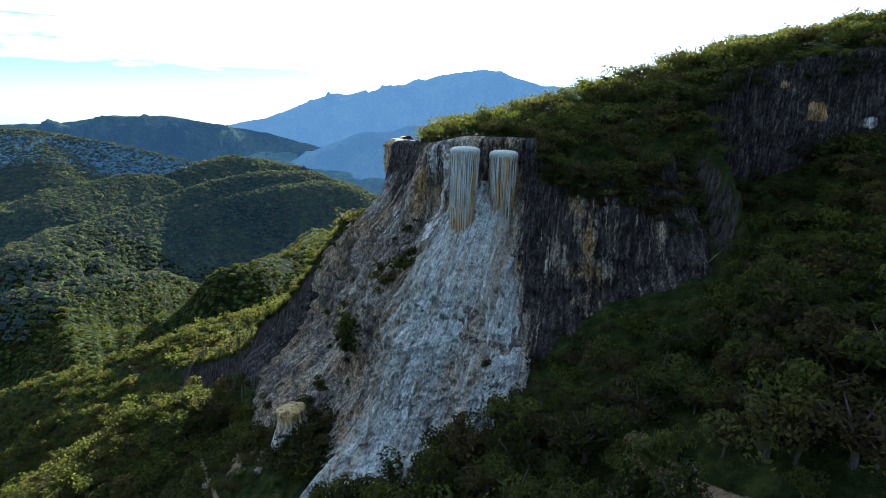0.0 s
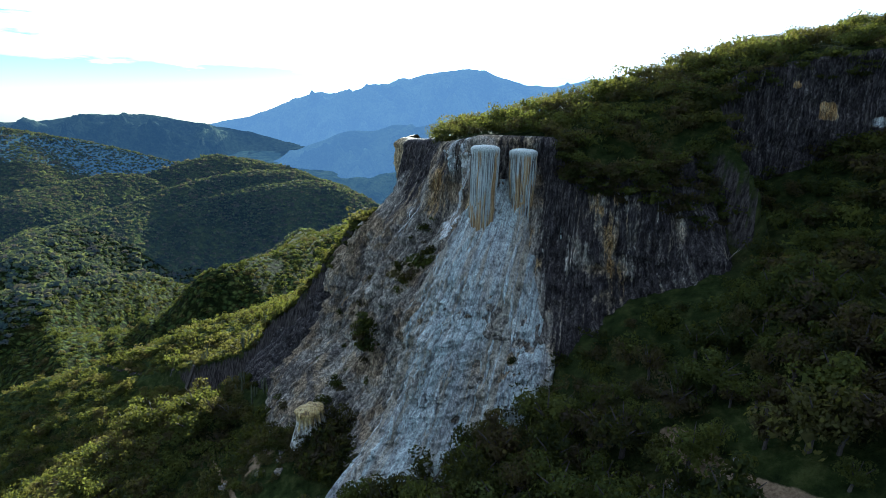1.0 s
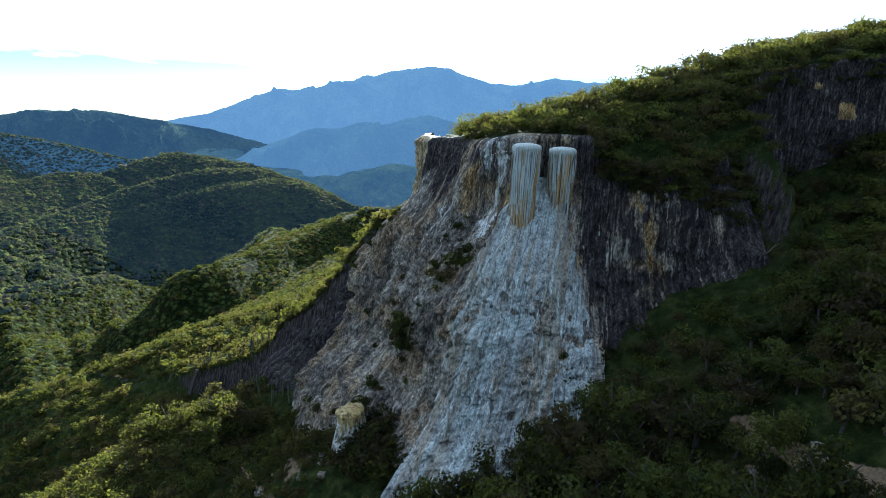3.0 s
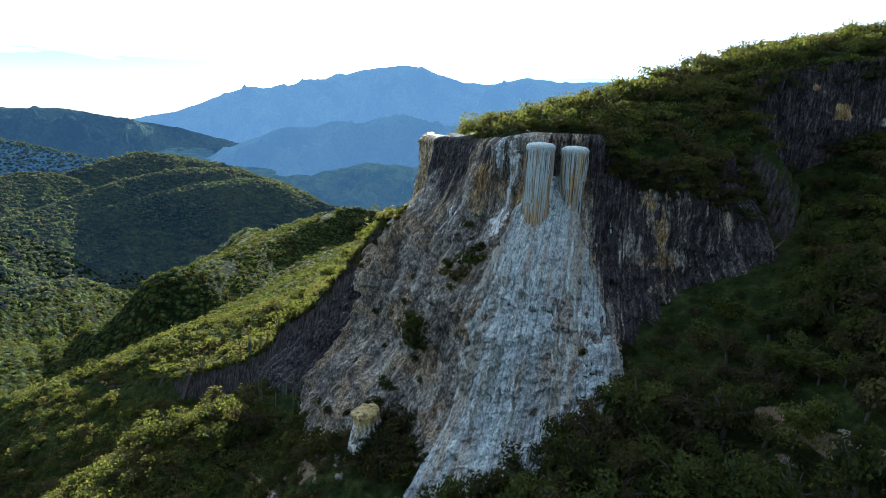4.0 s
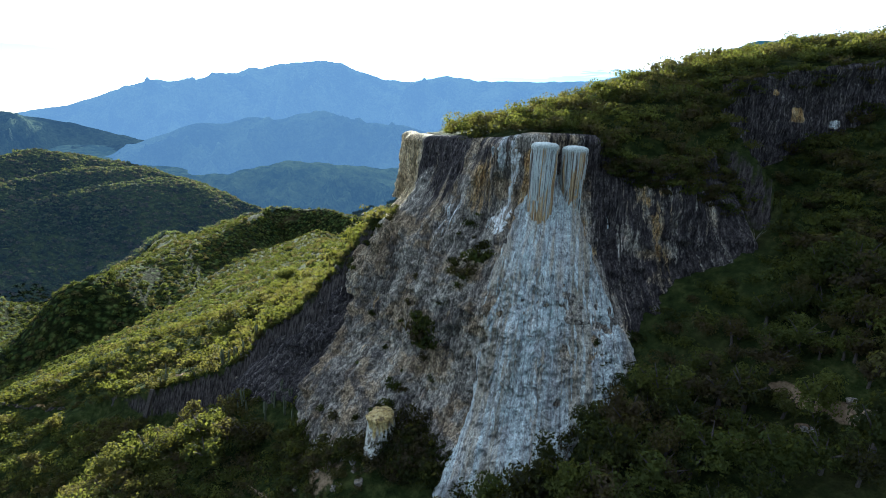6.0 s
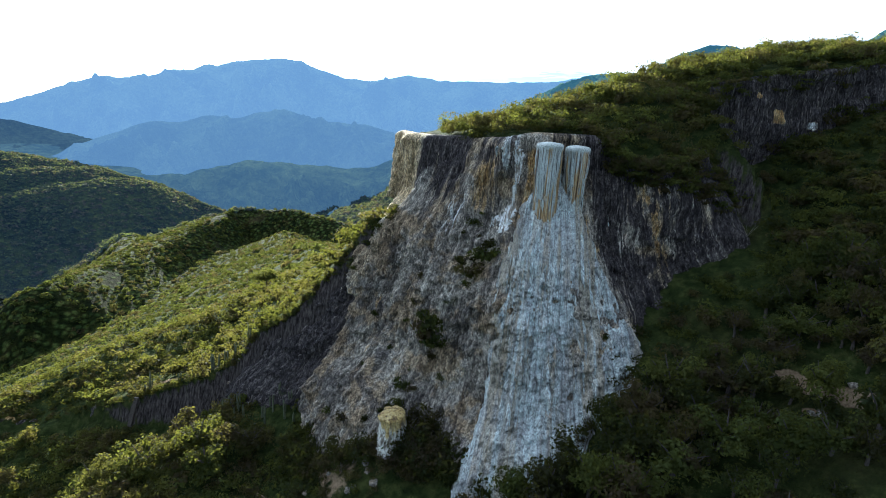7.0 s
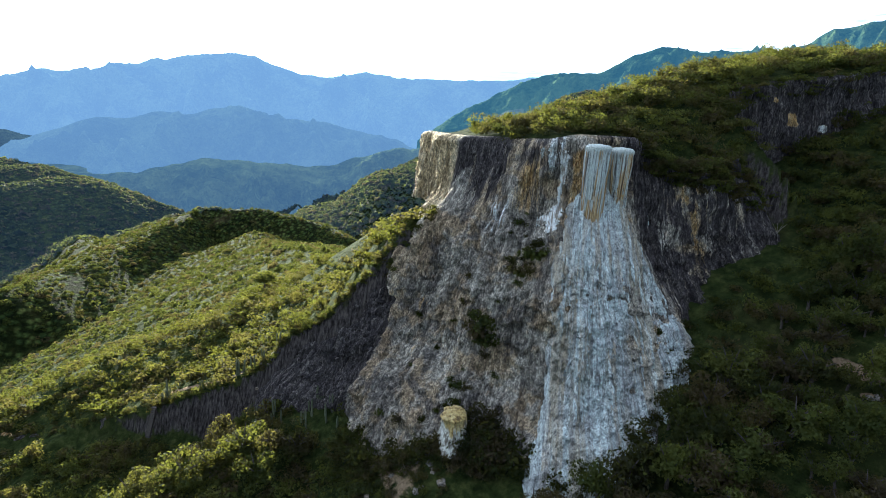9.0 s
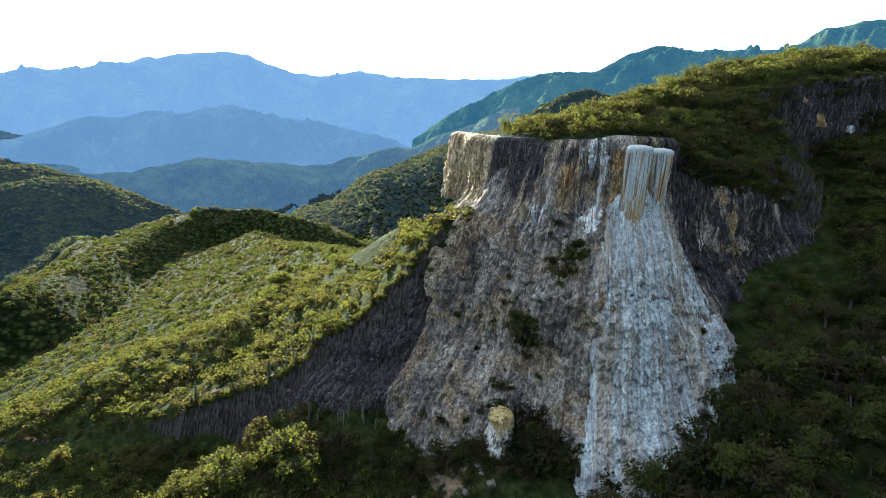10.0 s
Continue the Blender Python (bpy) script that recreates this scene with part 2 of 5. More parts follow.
def ground_height(x, y):
    bearing, r = polar(x, y)
    b = np.where(bearing < 90, 284.0, bearing)
    steps = np.linspace(-8, 55, 64)
    table_b = np.linspace(150, 284, 269)
    table = face_radius(table_b[:, None], steps[None, :])
    table = np.minimum.accumulate(table, axis=1)
    fb = np.clip((np.clip(b, 150, 284) - 150) * 2, 0, 267.999)
    i = fb.astype(int)
    f = (fb - i)[..., None]
    row = table[i] * (1 - f) + table[i + 1] * f
    inset = r + 2.6 + 3.2 * (1 - smoothstep(196, 204, bearing)) * smoothstep(150, 175, bearing)
    count = (row > inset[..., None]).sum(-1)
    k = np.clip(count - 1, 0, 62)
    ra, rb = np.take_along_axis(row, k[..., None], -1)[..., 0], np.take_along_axis(row, k[..., None] + 1, -1)[..., 0]
    wall = steps[k] + np.clip((ra - inset) / np.maximum(ra - rb, 1e-3), 0, 1) * (steps[1] - steps[0])
    wall = np.where(count == 0, -8 - 1.5 * (inset - row[..., 0]), wall)
    wall = np.where(count >= 64, 55 + 8 * (row[..., -1] - inset), wall)
    wall = wall + 90 * np.where(bearing < 90, 1.0, smoothstep(281, 292, bearing))
    return np.maximum(outer_height(x, y), np.minimum(top_height(x, y), wall))


# ---------------------------------------------------------------- materials
def material(name):
    m = bpy.data.materials.new(name)
    m.use_nodes = True
    return m, m.node_tree.nodes, m.node_tree.links, m.node_tree.nodes["Principled BSDF"]


class Graph:
    """Short calls for the nodes of one material."""

    def __init__(self, name, rough=0.9, specular=0.25):
        self.m, self.n, self.l, self.p = material(name)
        self.p.inputs["Roughness"].default_value = rough
        self.p.inputs["Specular IOR Level"].default_value = specular
        self.pos = self.n.new("ShaderNodeNewGeometry").outputs["Position"]

    def put(self, socket, value):
        if isinstance(value, bpy.types.NodeSocket):
            self.l.new(value, socket)
        elif isinstance(value, tuple) and len(value) == 3 and socket.type == "RGBA":
            socket.default_value = (*value, 1)
        else:
            socket.default_value = value

    def attr(self, name, out="Fac"):
        a = self.n.new("ShaderNodeAttribute")
        a.attribute_name = name
        return a.outputs[out]

    def scaled(self, vector, scale):
        v = self.n.new("ShaderNodeVectorMath")
        v.operation = "MULTIPLY"
        self.put(v.inputs[0], vector)
        v.inputs[1].default_value = scale
        return v.outputs[0]

    def noise(self, vector, scale, detail=4, rough=0.55, warp=0.0):
        t = self.n.new("ShaderNodeTexNoise")
        self.put(t.inputs["Vector"], self.scaled(vector, scale) if isinstance(scale, tuple) else vector)
        t.inputs["Scale"].default_value = 1.0 if isinstance(scale, tuple) else scale
        t.inputs["Detail"].default_value, t.inputs["Roughness"].default_value = detail, rough
        t.inputs["Distortion"].default_value = warp
        return t.outputs["Fac"]

    def cells(self, vector, scale, feature="F1"):
        t = self.n.new("ShaderNodeTexVoronoi")
        t.feature = feature
        self.put(t.inputs["Vector"], vector)
        t.inputs["Scale"].default_value = scale
        return t.outputs["Distance"]

    def math(self, op, a, b=0.0, c=None, clamp=False):
        t = self.n.new("ShaderNodeMath")
        t.operation, t.use_clamp = op, clamp
        self.put(t.inputs[0], a)
        self.put(t.inputs[1], b)
        if c is not None:
            self.put(t.inputs[2], c)
        return t.outputs[0]

    def span(self, value, low, high, to_low=0.0, to_high=1.0):
        t = self.n.new("ShaderNodeMapRange")
        t.interpolation_type = "SMOOTHSTEP"
        for k, v in zip(("Value", "From Min", "From Max", "To Min", "To Max"), (value, low, high, to_low, to_high)):
            self.put(t.inputs[k], v)
        return t.outputs[0]

    def ramp(self, fac, stops):
        t = self.n.new("ShaderNodeValToRGB")
        e = t.color_ramp.elements
        while len(e) < len(stops):
            e.new(0.5)
        for k, (at, colour) in enumerate(stops):
            e[k].position, e[k].color = at, (*colour, 1)
        self.put(t.inputs[0], fac)
        return t.outputs[0]

    def mix(self, fac, a, b, blend="MIX"):
        t = self.n.new("ShaderNodeMix")
        t.data_type, t.blend_type = "RGBA", blend
        self.put(t.inputs[0], fac)
        self.put(t.inputs[6], a)
        self.put(t.inputs[7], b)
        return t.outputs[2]

    def shade(self, colour, value):
        """Colour times a grey value."""
        t = self.n.new("ShaderNodeVectorMath")
        t.operation = "SCALE"
        self.put(t.inputs[0], colour)
        self.put(t.inputs["Scale"], value)
        return t.outputs[0]

    def bump(self, height, strength, distance):
        t = self.n.new("ShaderNodeBump")
        self.put(t.inputs["Height"], height)
        t.inputs["Strength"].default_value, t.inputs["Distance"].default_value = strength, distance
        self.l.new(t.outputs[0], self.p.inputs["Normal"])

    def done(self, colour):
        self.put(self.p.inputs["Base Color"], colour)
        return self.m


def rock_material():
    g = Graph("streaked_travertine", 0.88, 0.12)
    uv = g.attr("face_uv", "Vector")
    split = g.n.new("ShaderNodeSeparateXYZ")
    g.put(split.inputs[0], g.pos)
    upper = g.span(split.outputs[2], 34.0, 46.0)         # drawn out into streaks high up, lumpy lower down
    crumb = g.noise(g.pos, (1.1, 1.1, 0.42), 10, 0.68)
    lump = g.noise(g.pos, 0.28, 5, 0.6)
    jag = g.n.new("ShaderNodeCombineXYZ")
    g.put(jag.inputs[0], g.math("MULTIPLY", g.math("SUBTRACT", crumb, 0.5), g.math("MULTIPLY_ADD", upper, -0.8, 1.7)))
    g.put(jag.inputs[1], g.math("MULTIPLY", g.math("SUBTRACT", lump, 0.5), g.math("MULTIPLY_ADD", upper, -6.0, 11.0)))
    bent = g.n.new("ShaderNodeVectorMath")
    g.put(bent.inputs[0], uv)
    g.put(bent.inputs[1], jag.outputs[0])
    bent = bent.outputs[0]
    blot = g.noise(bent, (0.22, 0.10, 1.0), 9, 0.64)
    patch = g.noise(g.pos, 0.12, 8, 0.66)
    streak = g.noise(bent, (0.75, 0.055, 1.0), 7, 0.66)
    thin = g.noise(bent, (2.8, 0.26, 1.0), 7, 0.68)
    grain = g.noise(g.pos, (3.8, 3.8, 1.5), 8, 0.75)
    tone = g.math("ADD", g.math("MULTIPLY", blot, 0.34), g.math("ADD", g.math("MULTIPLY", streak, 0.38), g.math("MULTIPLY", thin, 0.28)))
    base = g.ramp(tone, [(0.42, (0.085, 0.074, 0.062)), (0.465, (0.180, 0.160, 0.130)), (0.505, (0.285, 0.255, 0.205)), (0.545, (0.40, 0.365, 0.295)), (0.60, (0.58, 0.54, 0.45))])
    base = g.mix(g.span(patch, 0.47, 0.56, 0.0, 0.85), base, g.ramp(tone, [(0.42, (0.15, 0.105, 0.062)), (0.51, (0.34, 0.255, 0.150)), (0.60, (0.50, 0.415, 0.275))]))
    base = g.mix(g.span(g.noise(g.pos, 0.17, 7, 0.62), 0.54, 0.62, 0.0, 0.8), base, g.ramp(tone, [(0.42, (0.050, 0.044, 0.040)), (0.51, (0.125, 0.112, 0.100)), (0.60, (0.25, 0.235, 0.21))]))
    lean = g.math("SUBTRACT", tone, 0.5)
    ochre = g.span(g.math("ADD", g.attr("ochre"), g.math("MULTIPLY", lean, 4.0)), 0.36, 0.66)
    base = g.mix(ochre, base, g.ramp(thin, [(0.38, (0.16, 0.085, 0.034)), (0.5, (0.40, 0.255, 0.095)), (0.62, (0.54, 0.43, 0.25))]))
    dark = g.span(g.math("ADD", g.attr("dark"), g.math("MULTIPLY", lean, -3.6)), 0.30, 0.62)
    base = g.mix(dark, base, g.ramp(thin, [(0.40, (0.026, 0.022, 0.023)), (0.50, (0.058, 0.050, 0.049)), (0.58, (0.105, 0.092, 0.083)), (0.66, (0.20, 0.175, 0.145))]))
    white = g.span(g.math("ADD", g.attr("white"), g.math("MULTIPLY", lean, 3.4)), 0.40, 0.58)
    base = g.mix(white, base, g.ramp(thin, [(0.38, (0.30, 0.31, 0.30)), (0.54, (0.60, 0.62, 0.59))]))
    base = g.mix(g.math("MULTIPLY", g.attr("cream"), 0.8), base, g.ramp(tone, [(0.42, (0.30, 0.215, 0.105)), (0.5, (0.54, 0.42, 0.225)), (0.58, (0.70, 0.59, 0.37))]))
    # cracks: their shade is put into the colour as thin dark lines
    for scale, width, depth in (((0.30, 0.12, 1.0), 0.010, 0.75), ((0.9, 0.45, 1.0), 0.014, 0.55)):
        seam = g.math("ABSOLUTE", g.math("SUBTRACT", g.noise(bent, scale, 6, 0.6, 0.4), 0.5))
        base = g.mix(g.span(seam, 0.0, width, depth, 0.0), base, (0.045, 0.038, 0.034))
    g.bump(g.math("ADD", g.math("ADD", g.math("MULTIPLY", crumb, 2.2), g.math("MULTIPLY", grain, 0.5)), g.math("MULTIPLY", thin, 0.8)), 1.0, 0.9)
    # low spots of the bump noise are darkened in the colour too
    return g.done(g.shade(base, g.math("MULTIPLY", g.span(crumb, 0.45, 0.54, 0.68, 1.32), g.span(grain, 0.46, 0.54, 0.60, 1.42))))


def calcite_material():
    g = Graph("white_calcite", 0.75, 0.2)
    uv = g.attr("face_uv", "Vector")
    crumb = g.noise(g.pos, (1.6, 1.6, 0.62), 10, 0.74)
    lump = g.noise(g.pos, 0.45, 5, 0.6)
    jag = g.n.new("ShaderNodeCombineXYZ")
    g.put(jag.inputs[0], g.math("MULTIPLY", g.math("SUBTRACT", crumb, 0.5), 0.7))
    g.put(jag.inputs[1], g.math("MULTIPLY", g.math("SUBTRACT", lump, 0.5), 3.5))
    bent = g.n.new("ShaderNodeVectorMath")
    g.put(bent.inputs[0], uv)
    g.put(bent.inputs[1], jag.outputs[0])
    bent = bent.outputs[0]
    streak = g.noise(bent, (0.45, 0.035, 1.0), 7, 0.64)
    thin = g.noise(bent, (2.6, 0.14, 1.0), 7, 0.70)
    blot = g.noise(g.pos, 0.22, 8, 0.66)
    grain = g.noise(g.pos, (4.4, 4.4, 1.7), 8, 0.78)
    base = g.ramp(streak, [(0.40, (0.40, 0.395, 0.345)), (0.46, (0.55, 0.605, 0.570)), (0.51, (0.64, 0.715, 0.690)), (0.56, (0.62, 0.63, 0.56)), (0.62, (0.46, 0.415, 0.325))])
    tan = g.span(g.math("ADD", g.attr("ochre"), g.math("MULTIPLY", g.math("SUBTRACT", thin, 0.5), 2.2)), 0.42, 0.85)
    base = g.mix(tan, base, g.ramp(thin, [(0.35, (0.26, 0.17, 0.08)), (0.6, (0.50, 0.41, 0.26))]))
    base = g.mix(g.span(g.math("ADD", g.attr("dark"), g.math("MULTIPLY", g.math("SUBTRACT", thin, 0.5), 2.6)), 0.5, 0.85), base, (0.11, 0.102, 0.10))
    base = g.mix(g.span(blot, 0.52, 0.62, 0.0, 0.65), base, (0.36, 0.365, 0.355))
    base = g.mix(g.span(thin, 0.40, 0.50, 0.80, 0.0), base, (0.24, 0.235, 0.225))
    base = g.mix(g.span(g.noise(bent, (0.30, 0.022, 1.0), 6, 0.62), 0.53, 0.60, 0.0, 0.7), base, (0.40, 0.335, 0.225))
    base = g.mix(g.span(crumb, 0.43, 0.39, 0.0, 0.8), base, (0.17, 0.16, 0.145))
    g.bump(g.math("ADD", g.math("ADD", g.math("MULTIPLY", crumb, 2.0), g.math("MULTIPLY", grain, 0.6)), g.math("MULTIPLY", thin, 0.6)), 1.0, 0.45)
    return g.done(g.shade(base, g.math("MULTIPLY", g.span(crumb, 0.44, 0.55, 0.76, 1.12), g.span(grain, 0.45, 0.55, 0.68, 1.18))))


def drip_material():
    g = Graph("dripstone", 0.6, 0.4)
    uv = g.attr("face_uv", "Vector")
    thin = g.noise(uv, (4.5, 0.07, 1.0), 7, 0.72, 0.15)
    broad = g.noise(uv, (1.5, 0.05, 1.0), 4, 0.6)
    fine = g.noise(g.pos, 5, 6, 0.7)
    base = g.ramp(thin, [(0.40, (0.040, 0.034, 0.032)), (0.45, (0.17, 0.165, 0.145)), (0.50, (0.40, 0.44, 0.41)), (0.545, (0.55, 0.60, 0.56)), (0.60, (0.24, 0.23, 0.19))])
    tan = g.span(g.math("ADD", g.attr("ochre"), g.math("MULTIPLY", g.math("SUBTRACT", broad, 0.5), 3.2)), 0.45, 0.66)
    base = g.mix(tan, base, g.ramp(thin, [(0.40, (0.055, 0.035, 0.022)), (0.47, (0.25, 0.15, 0.055)), (0.56, (0.46, 0.33, 0.15)), (0.62, (0.40, 0.37, 0.28))]))
    base = g.mix(g.attr("cap"), base, g.ramp(fine, [(0.38, (0.22, 0.245, 0.215)), (0.6, (0.42, 0.46, 0.41))]))
    g.bump(g.math("ADD", g.math("MULTIPLY", thin, g.math("SUBTRACT", 1.0, g.attr("cap"))), fine), 0.7, 0.15)
    return g.done(g.shade(base, g.span(fine, 0.3, 0.7, 0.75, 1.2)))


def ground_material():
    g = Graph("dry_scrub_ground", 1.0, 0.02)
    wide = g.noise(g.pos, 0.02, 5, 0.6)
    clump = g.cells(g.pos, 0.22)
    tuft = g.noise(g.pos, 0.55, 6, 0.65)
    fine = g.noise(g.pos, 3.0, 6, 0.65)
    green = g.ramp(tuft, [(0.3, (0.010, 0.015, 0.005)), (0.5, (0.026, 0.036, 0.010)), (0.68, (0.060, 0.068, 0.020))])
    dry = g.ramp(fine, [(0.3, (0.045, 0.036, 0.018)), (0.6, (0.11, 0.085, 0.04))])
    # lighter crown tops and dark gaps between them: shading put into the colour
    hills = g.shade(g.ramp(g.noise(g.pos, 0.09, 7, 0.7), [(0.40, (0.030, 0.048, 0.014)), (0.5, (0.058, 0.084, 0.020)), (0.60, (0.105, 0.118, 0.032))]), g.math("MULTIPLY", g.span(clump, 0.15, 0.62, 0.75, 0.14), g.span(tuft, 0.35, 0.65, 0.7, 1.3)))
    base = g.mix(g.span(wide, 0.60, 0.85, 0.0, 0.7), g.mix(g.attr("open"), green, hills), dry)
    rock = g.ramp(g.noise(g.pos, (1.8, 1.8, 0.22), 9, 0.70), [(0.40, (0.020, 0.017, 0.016)), (0.5, (0.055, 0.047, 0.043)), (0.60, (0.105, 0.09, 0.078))])
    up = g.n.new("ShaderNodeSeparateXYZ")
    g.l.new(g.n.new("ShaderNodeNewGeometry").outputs["Normal"], up.inputs[0])
    steep = g.math("ADD", up.outputs[2], g.math("MULTIPLY", g.math("SUBTRACT", tuft, 0.5), 0.4))
    base = g.mix(g.span(steep, 0.40, 0.56, 1.0, 0.0), base, rock)
    dirt = g.span(g.math("ADD", g.attr("dirt"), g.math("MULTIPLY", g.math("SUBTRACT", tuft, 0.5), 0.9)), 0.45, 0.7)
    base = g.mix(dirt, base, g.ramp(fine, [(0.3, (0.15, 0.105, 0.065)), (0.65, (0.30, 0.22, 0.135))]))
    g.bump(g.math("ADD", g.math("MULTIPLY", clump, -0.8), g.math("ADD", tuft, g.math("MULTIPLY", fine, 0.3))), 1.0, 1.6)
    return g.done(base)


def leaf_material():
    g = Graph("leaves", 0.8, 0.04)
    info = g.n.new("ShaderNodeObjectInfo")
    geo = g.n.new("ShaderNodeNewGeometry")
    pick = g.math("FRACT", g.math("ADD", g.attr("tint"), info.outputs["Random"]))
    colour = g.ramp(pick, [(0.0, (0.017, 0.015, 0.011)), (0.12, (0.011, 0.016, 0.007)), (0.28, (0.017, 0.024, 0.009)), (0.5, (0.028, 0.037, 0.011)), (0.68, (0.044, 0.052, 0.013)), (0.80, (0.036, 0.027, 0.016)), (1.0, (0.023, 0.018, 0.014))])
    colour = g.shade(colour, g.span(geo.outputs["Random Per Island"], 0.0, 1.0, 0.55, 1.25))
    g.put(g.p.inputs["Base Color"], colour)
    glow = g.n.new("ShaderNodeBsdfTranslucent")
    g.put(glow.inputs[0], g.mix(0.50, g.shade(colour, 3.4), (0.30, 0.29, 0.024), "MIX"))
    both = g.n.new("ShaderNodeMixShader")
    both.inputs[0].default_value = 0.30
    g.l.new(g.p.outputs[0], both.inputs[1])
    g.l.new(glow.outputs[0], both.inputs[2])
    out = g.n["Material Output"]
    g.l.new(both.outputs[0], out.inputs[0])
    return g.m


def bark_material():
    g = Graph("bark", 0.9)
    grain = g.noise(g.pos, (7, 7, 1.5), 5)
    return g.done(g.ramp(grain, [(0.3, (0.025, 0.02, 0.016)), (0.7, (0.095, 0.08, 0.065))]))


def cactus_material():
    g = Graph("cactus_skin", 0.7)
    grain = g.noise(g.pos, (6, 6, 1.2), 5)
    return g.done(g.ramp(grain, [(0.3, (0.04, 0.05, 0.025)), (0.7, (0.13, 0.14, 0.08))]))


def stone_material():
    g = Graph("grey_limestone", 0.9)
    fine = g.noise(g.pos, 2.4, 8, 0.65)
    blot = g.noise(g.pos, 0.7, 4)
    g.bump(fine, 0.8, 0.2)
    return g.done(g.mix(g.span(blot, 0.4, 0.65), g.ramp(fine, [(0.40, (0.07, 0.06, 0.05)), (0.60, (0.26, 0.24, 0.20))]), g.ramp(fine, [(0.40, (0.09, 0.07, 0.045)), (0.60, (0.27, 0.22, 0.16))])))


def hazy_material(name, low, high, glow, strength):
    """Far woods whose surface glows blue in place of the haze before them."""
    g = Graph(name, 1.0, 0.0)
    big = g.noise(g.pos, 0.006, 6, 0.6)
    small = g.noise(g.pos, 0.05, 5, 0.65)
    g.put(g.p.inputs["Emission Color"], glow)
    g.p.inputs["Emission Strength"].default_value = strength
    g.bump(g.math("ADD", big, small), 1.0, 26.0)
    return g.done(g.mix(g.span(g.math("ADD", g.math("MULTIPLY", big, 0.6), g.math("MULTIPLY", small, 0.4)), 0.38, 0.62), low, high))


m_rock, m_calcite, m_drip, m_ground, m_leaf = rock_material(), calcite_material(), drip_material(), ground_material(), leaf_material()
m_bark, m_cactus, m_stone = bark_material(), cactus_material(), stone_material()
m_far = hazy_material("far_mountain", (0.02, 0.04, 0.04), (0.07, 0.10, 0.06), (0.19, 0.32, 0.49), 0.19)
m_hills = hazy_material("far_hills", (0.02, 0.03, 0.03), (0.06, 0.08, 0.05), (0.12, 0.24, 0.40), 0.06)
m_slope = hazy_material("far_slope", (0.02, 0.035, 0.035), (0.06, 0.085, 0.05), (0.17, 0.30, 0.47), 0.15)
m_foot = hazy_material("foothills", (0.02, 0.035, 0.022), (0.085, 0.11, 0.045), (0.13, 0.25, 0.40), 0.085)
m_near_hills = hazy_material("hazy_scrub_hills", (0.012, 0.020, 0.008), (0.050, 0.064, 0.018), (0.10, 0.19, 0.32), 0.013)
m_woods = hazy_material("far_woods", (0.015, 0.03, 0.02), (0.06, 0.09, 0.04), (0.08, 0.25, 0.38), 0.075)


# ---------------------------------------------------------------- meshes
def mesh_of(name, verts, faces, mat, smooth=True, attributes=None):
    """A mesh from arrays of vertices and of triangles or quads."""
    verts, faces = np.asarray(verts, float), np.asarray(faces)
    k = faces.shape[1]
    me = bpy.data.meshes.new(name)
    me.vertices.add(len(verts))
    me.vertices.foreach_set("co", verts.astype(np.float32).ravel())
    me.loops.add(faces.size)
    me.loops.foreach_set("vertex_index", faces.ravel().astype(np.int32))
    me.polygons.add(len(faces))
    me.polygons.foreach_set("loop_start", np.arange(0, faces.size, k, dtype=np.int32))
    me.update(calc_edges=True)
    if smooth:
        me.shade_smooth()
    me.materials.append(mat)
    for key, value in (attributes or {}).items():
        value = np.asarray(value, np.float32)
        vec = value.ndim == 2
        a = me.attributes.new(key, "FLOAT_VECTOR" if vec else "FLOAT", "POINT")
        a.data.foreach_set("vector" if vec else "value", value.ravel())
    return me


def grid_mesh(name, X, Y, Z, mat, closed=False, attributes=None):
    n, m = X.shape
    i, j = np.meshgrid(np.arange(n - 1), np.arange(m if closed else m - 1), indexing="ij")
    j2 = (j + 1) % m
    quads = np.stack([i * m + j, i * m + j2, (i + 1) * m + j2, (i + 1) * m + j], -1).reshape(-1, 4)
    flat = {k: (v.reshape(-1, 3) if v.ndim == 3 else v.ravel()) for k, v in (attributes or {}).items()}
    return mesh_of(name, np.stack([X, Y, Z], -1).reshape(-1, 3), quads, mat, True, flat)


def thing(name, label, category, m=None, group="", kind=""):
    ob = new(name)
    ob.matrix_world = m if m is not None else Matrix.Identity(4)
    return tagged(ob, label, category, group, kind)


def part(name, me, parent, label=""):
    ob = new(name, me)
    ob.parent = parent
    return tagged(ob, label)


def tube(points, radii, sides=7, squash=1.0):
    """Vertices and quads of a bent, tapering tube."""
    points, radii = np.asarray(points, float), np.asarray(radii, float)
    n = len(points)
    d = np.gradient(points, axis=0)
    d /= np.linalg.norm(d, axis=1)[:, None] + 1e-9
    ref = np.where(np.abs(d[:, 2:3]) > 0.9, np.array([[1.0, 0, 0]]), np.array([[0, 0, 1.0]]))
    a = np.cross(d, ref)
    a /= np.linalg.norm(a, axis=1)[:, None] + 1e-9
    b = np.cross(d, a)
    ang = np.linspace(0, 2 * np.pi, sides, endpoint=False)
    v = points[:, None] + radii[:, None, None] * (np.cos(ang)[None, :, None] * a[:, None] + squash * np.sin(ang)[None, :, None] * b[:, None])
    i, j = np.meshgrid(np.arange(n - 1), np.arange(sides), indexing="ij")
    j2 = (j + 1) % sides
    f = np.stack([i * sides + j, i * sides + j2, (i + 1) * sides + j2, (i + 1) * sides + j], -1).reshape(-1, 4)
    return v.reshape(-1, 3), f


def joined(pieces):
    vs, fs, at = [], [], 0
    for v, f in pieces:
        vs.append(v)
        fs.append(f + at)
        at += len(v)
    return np.concatenate(vs), np.concatenate(fs)


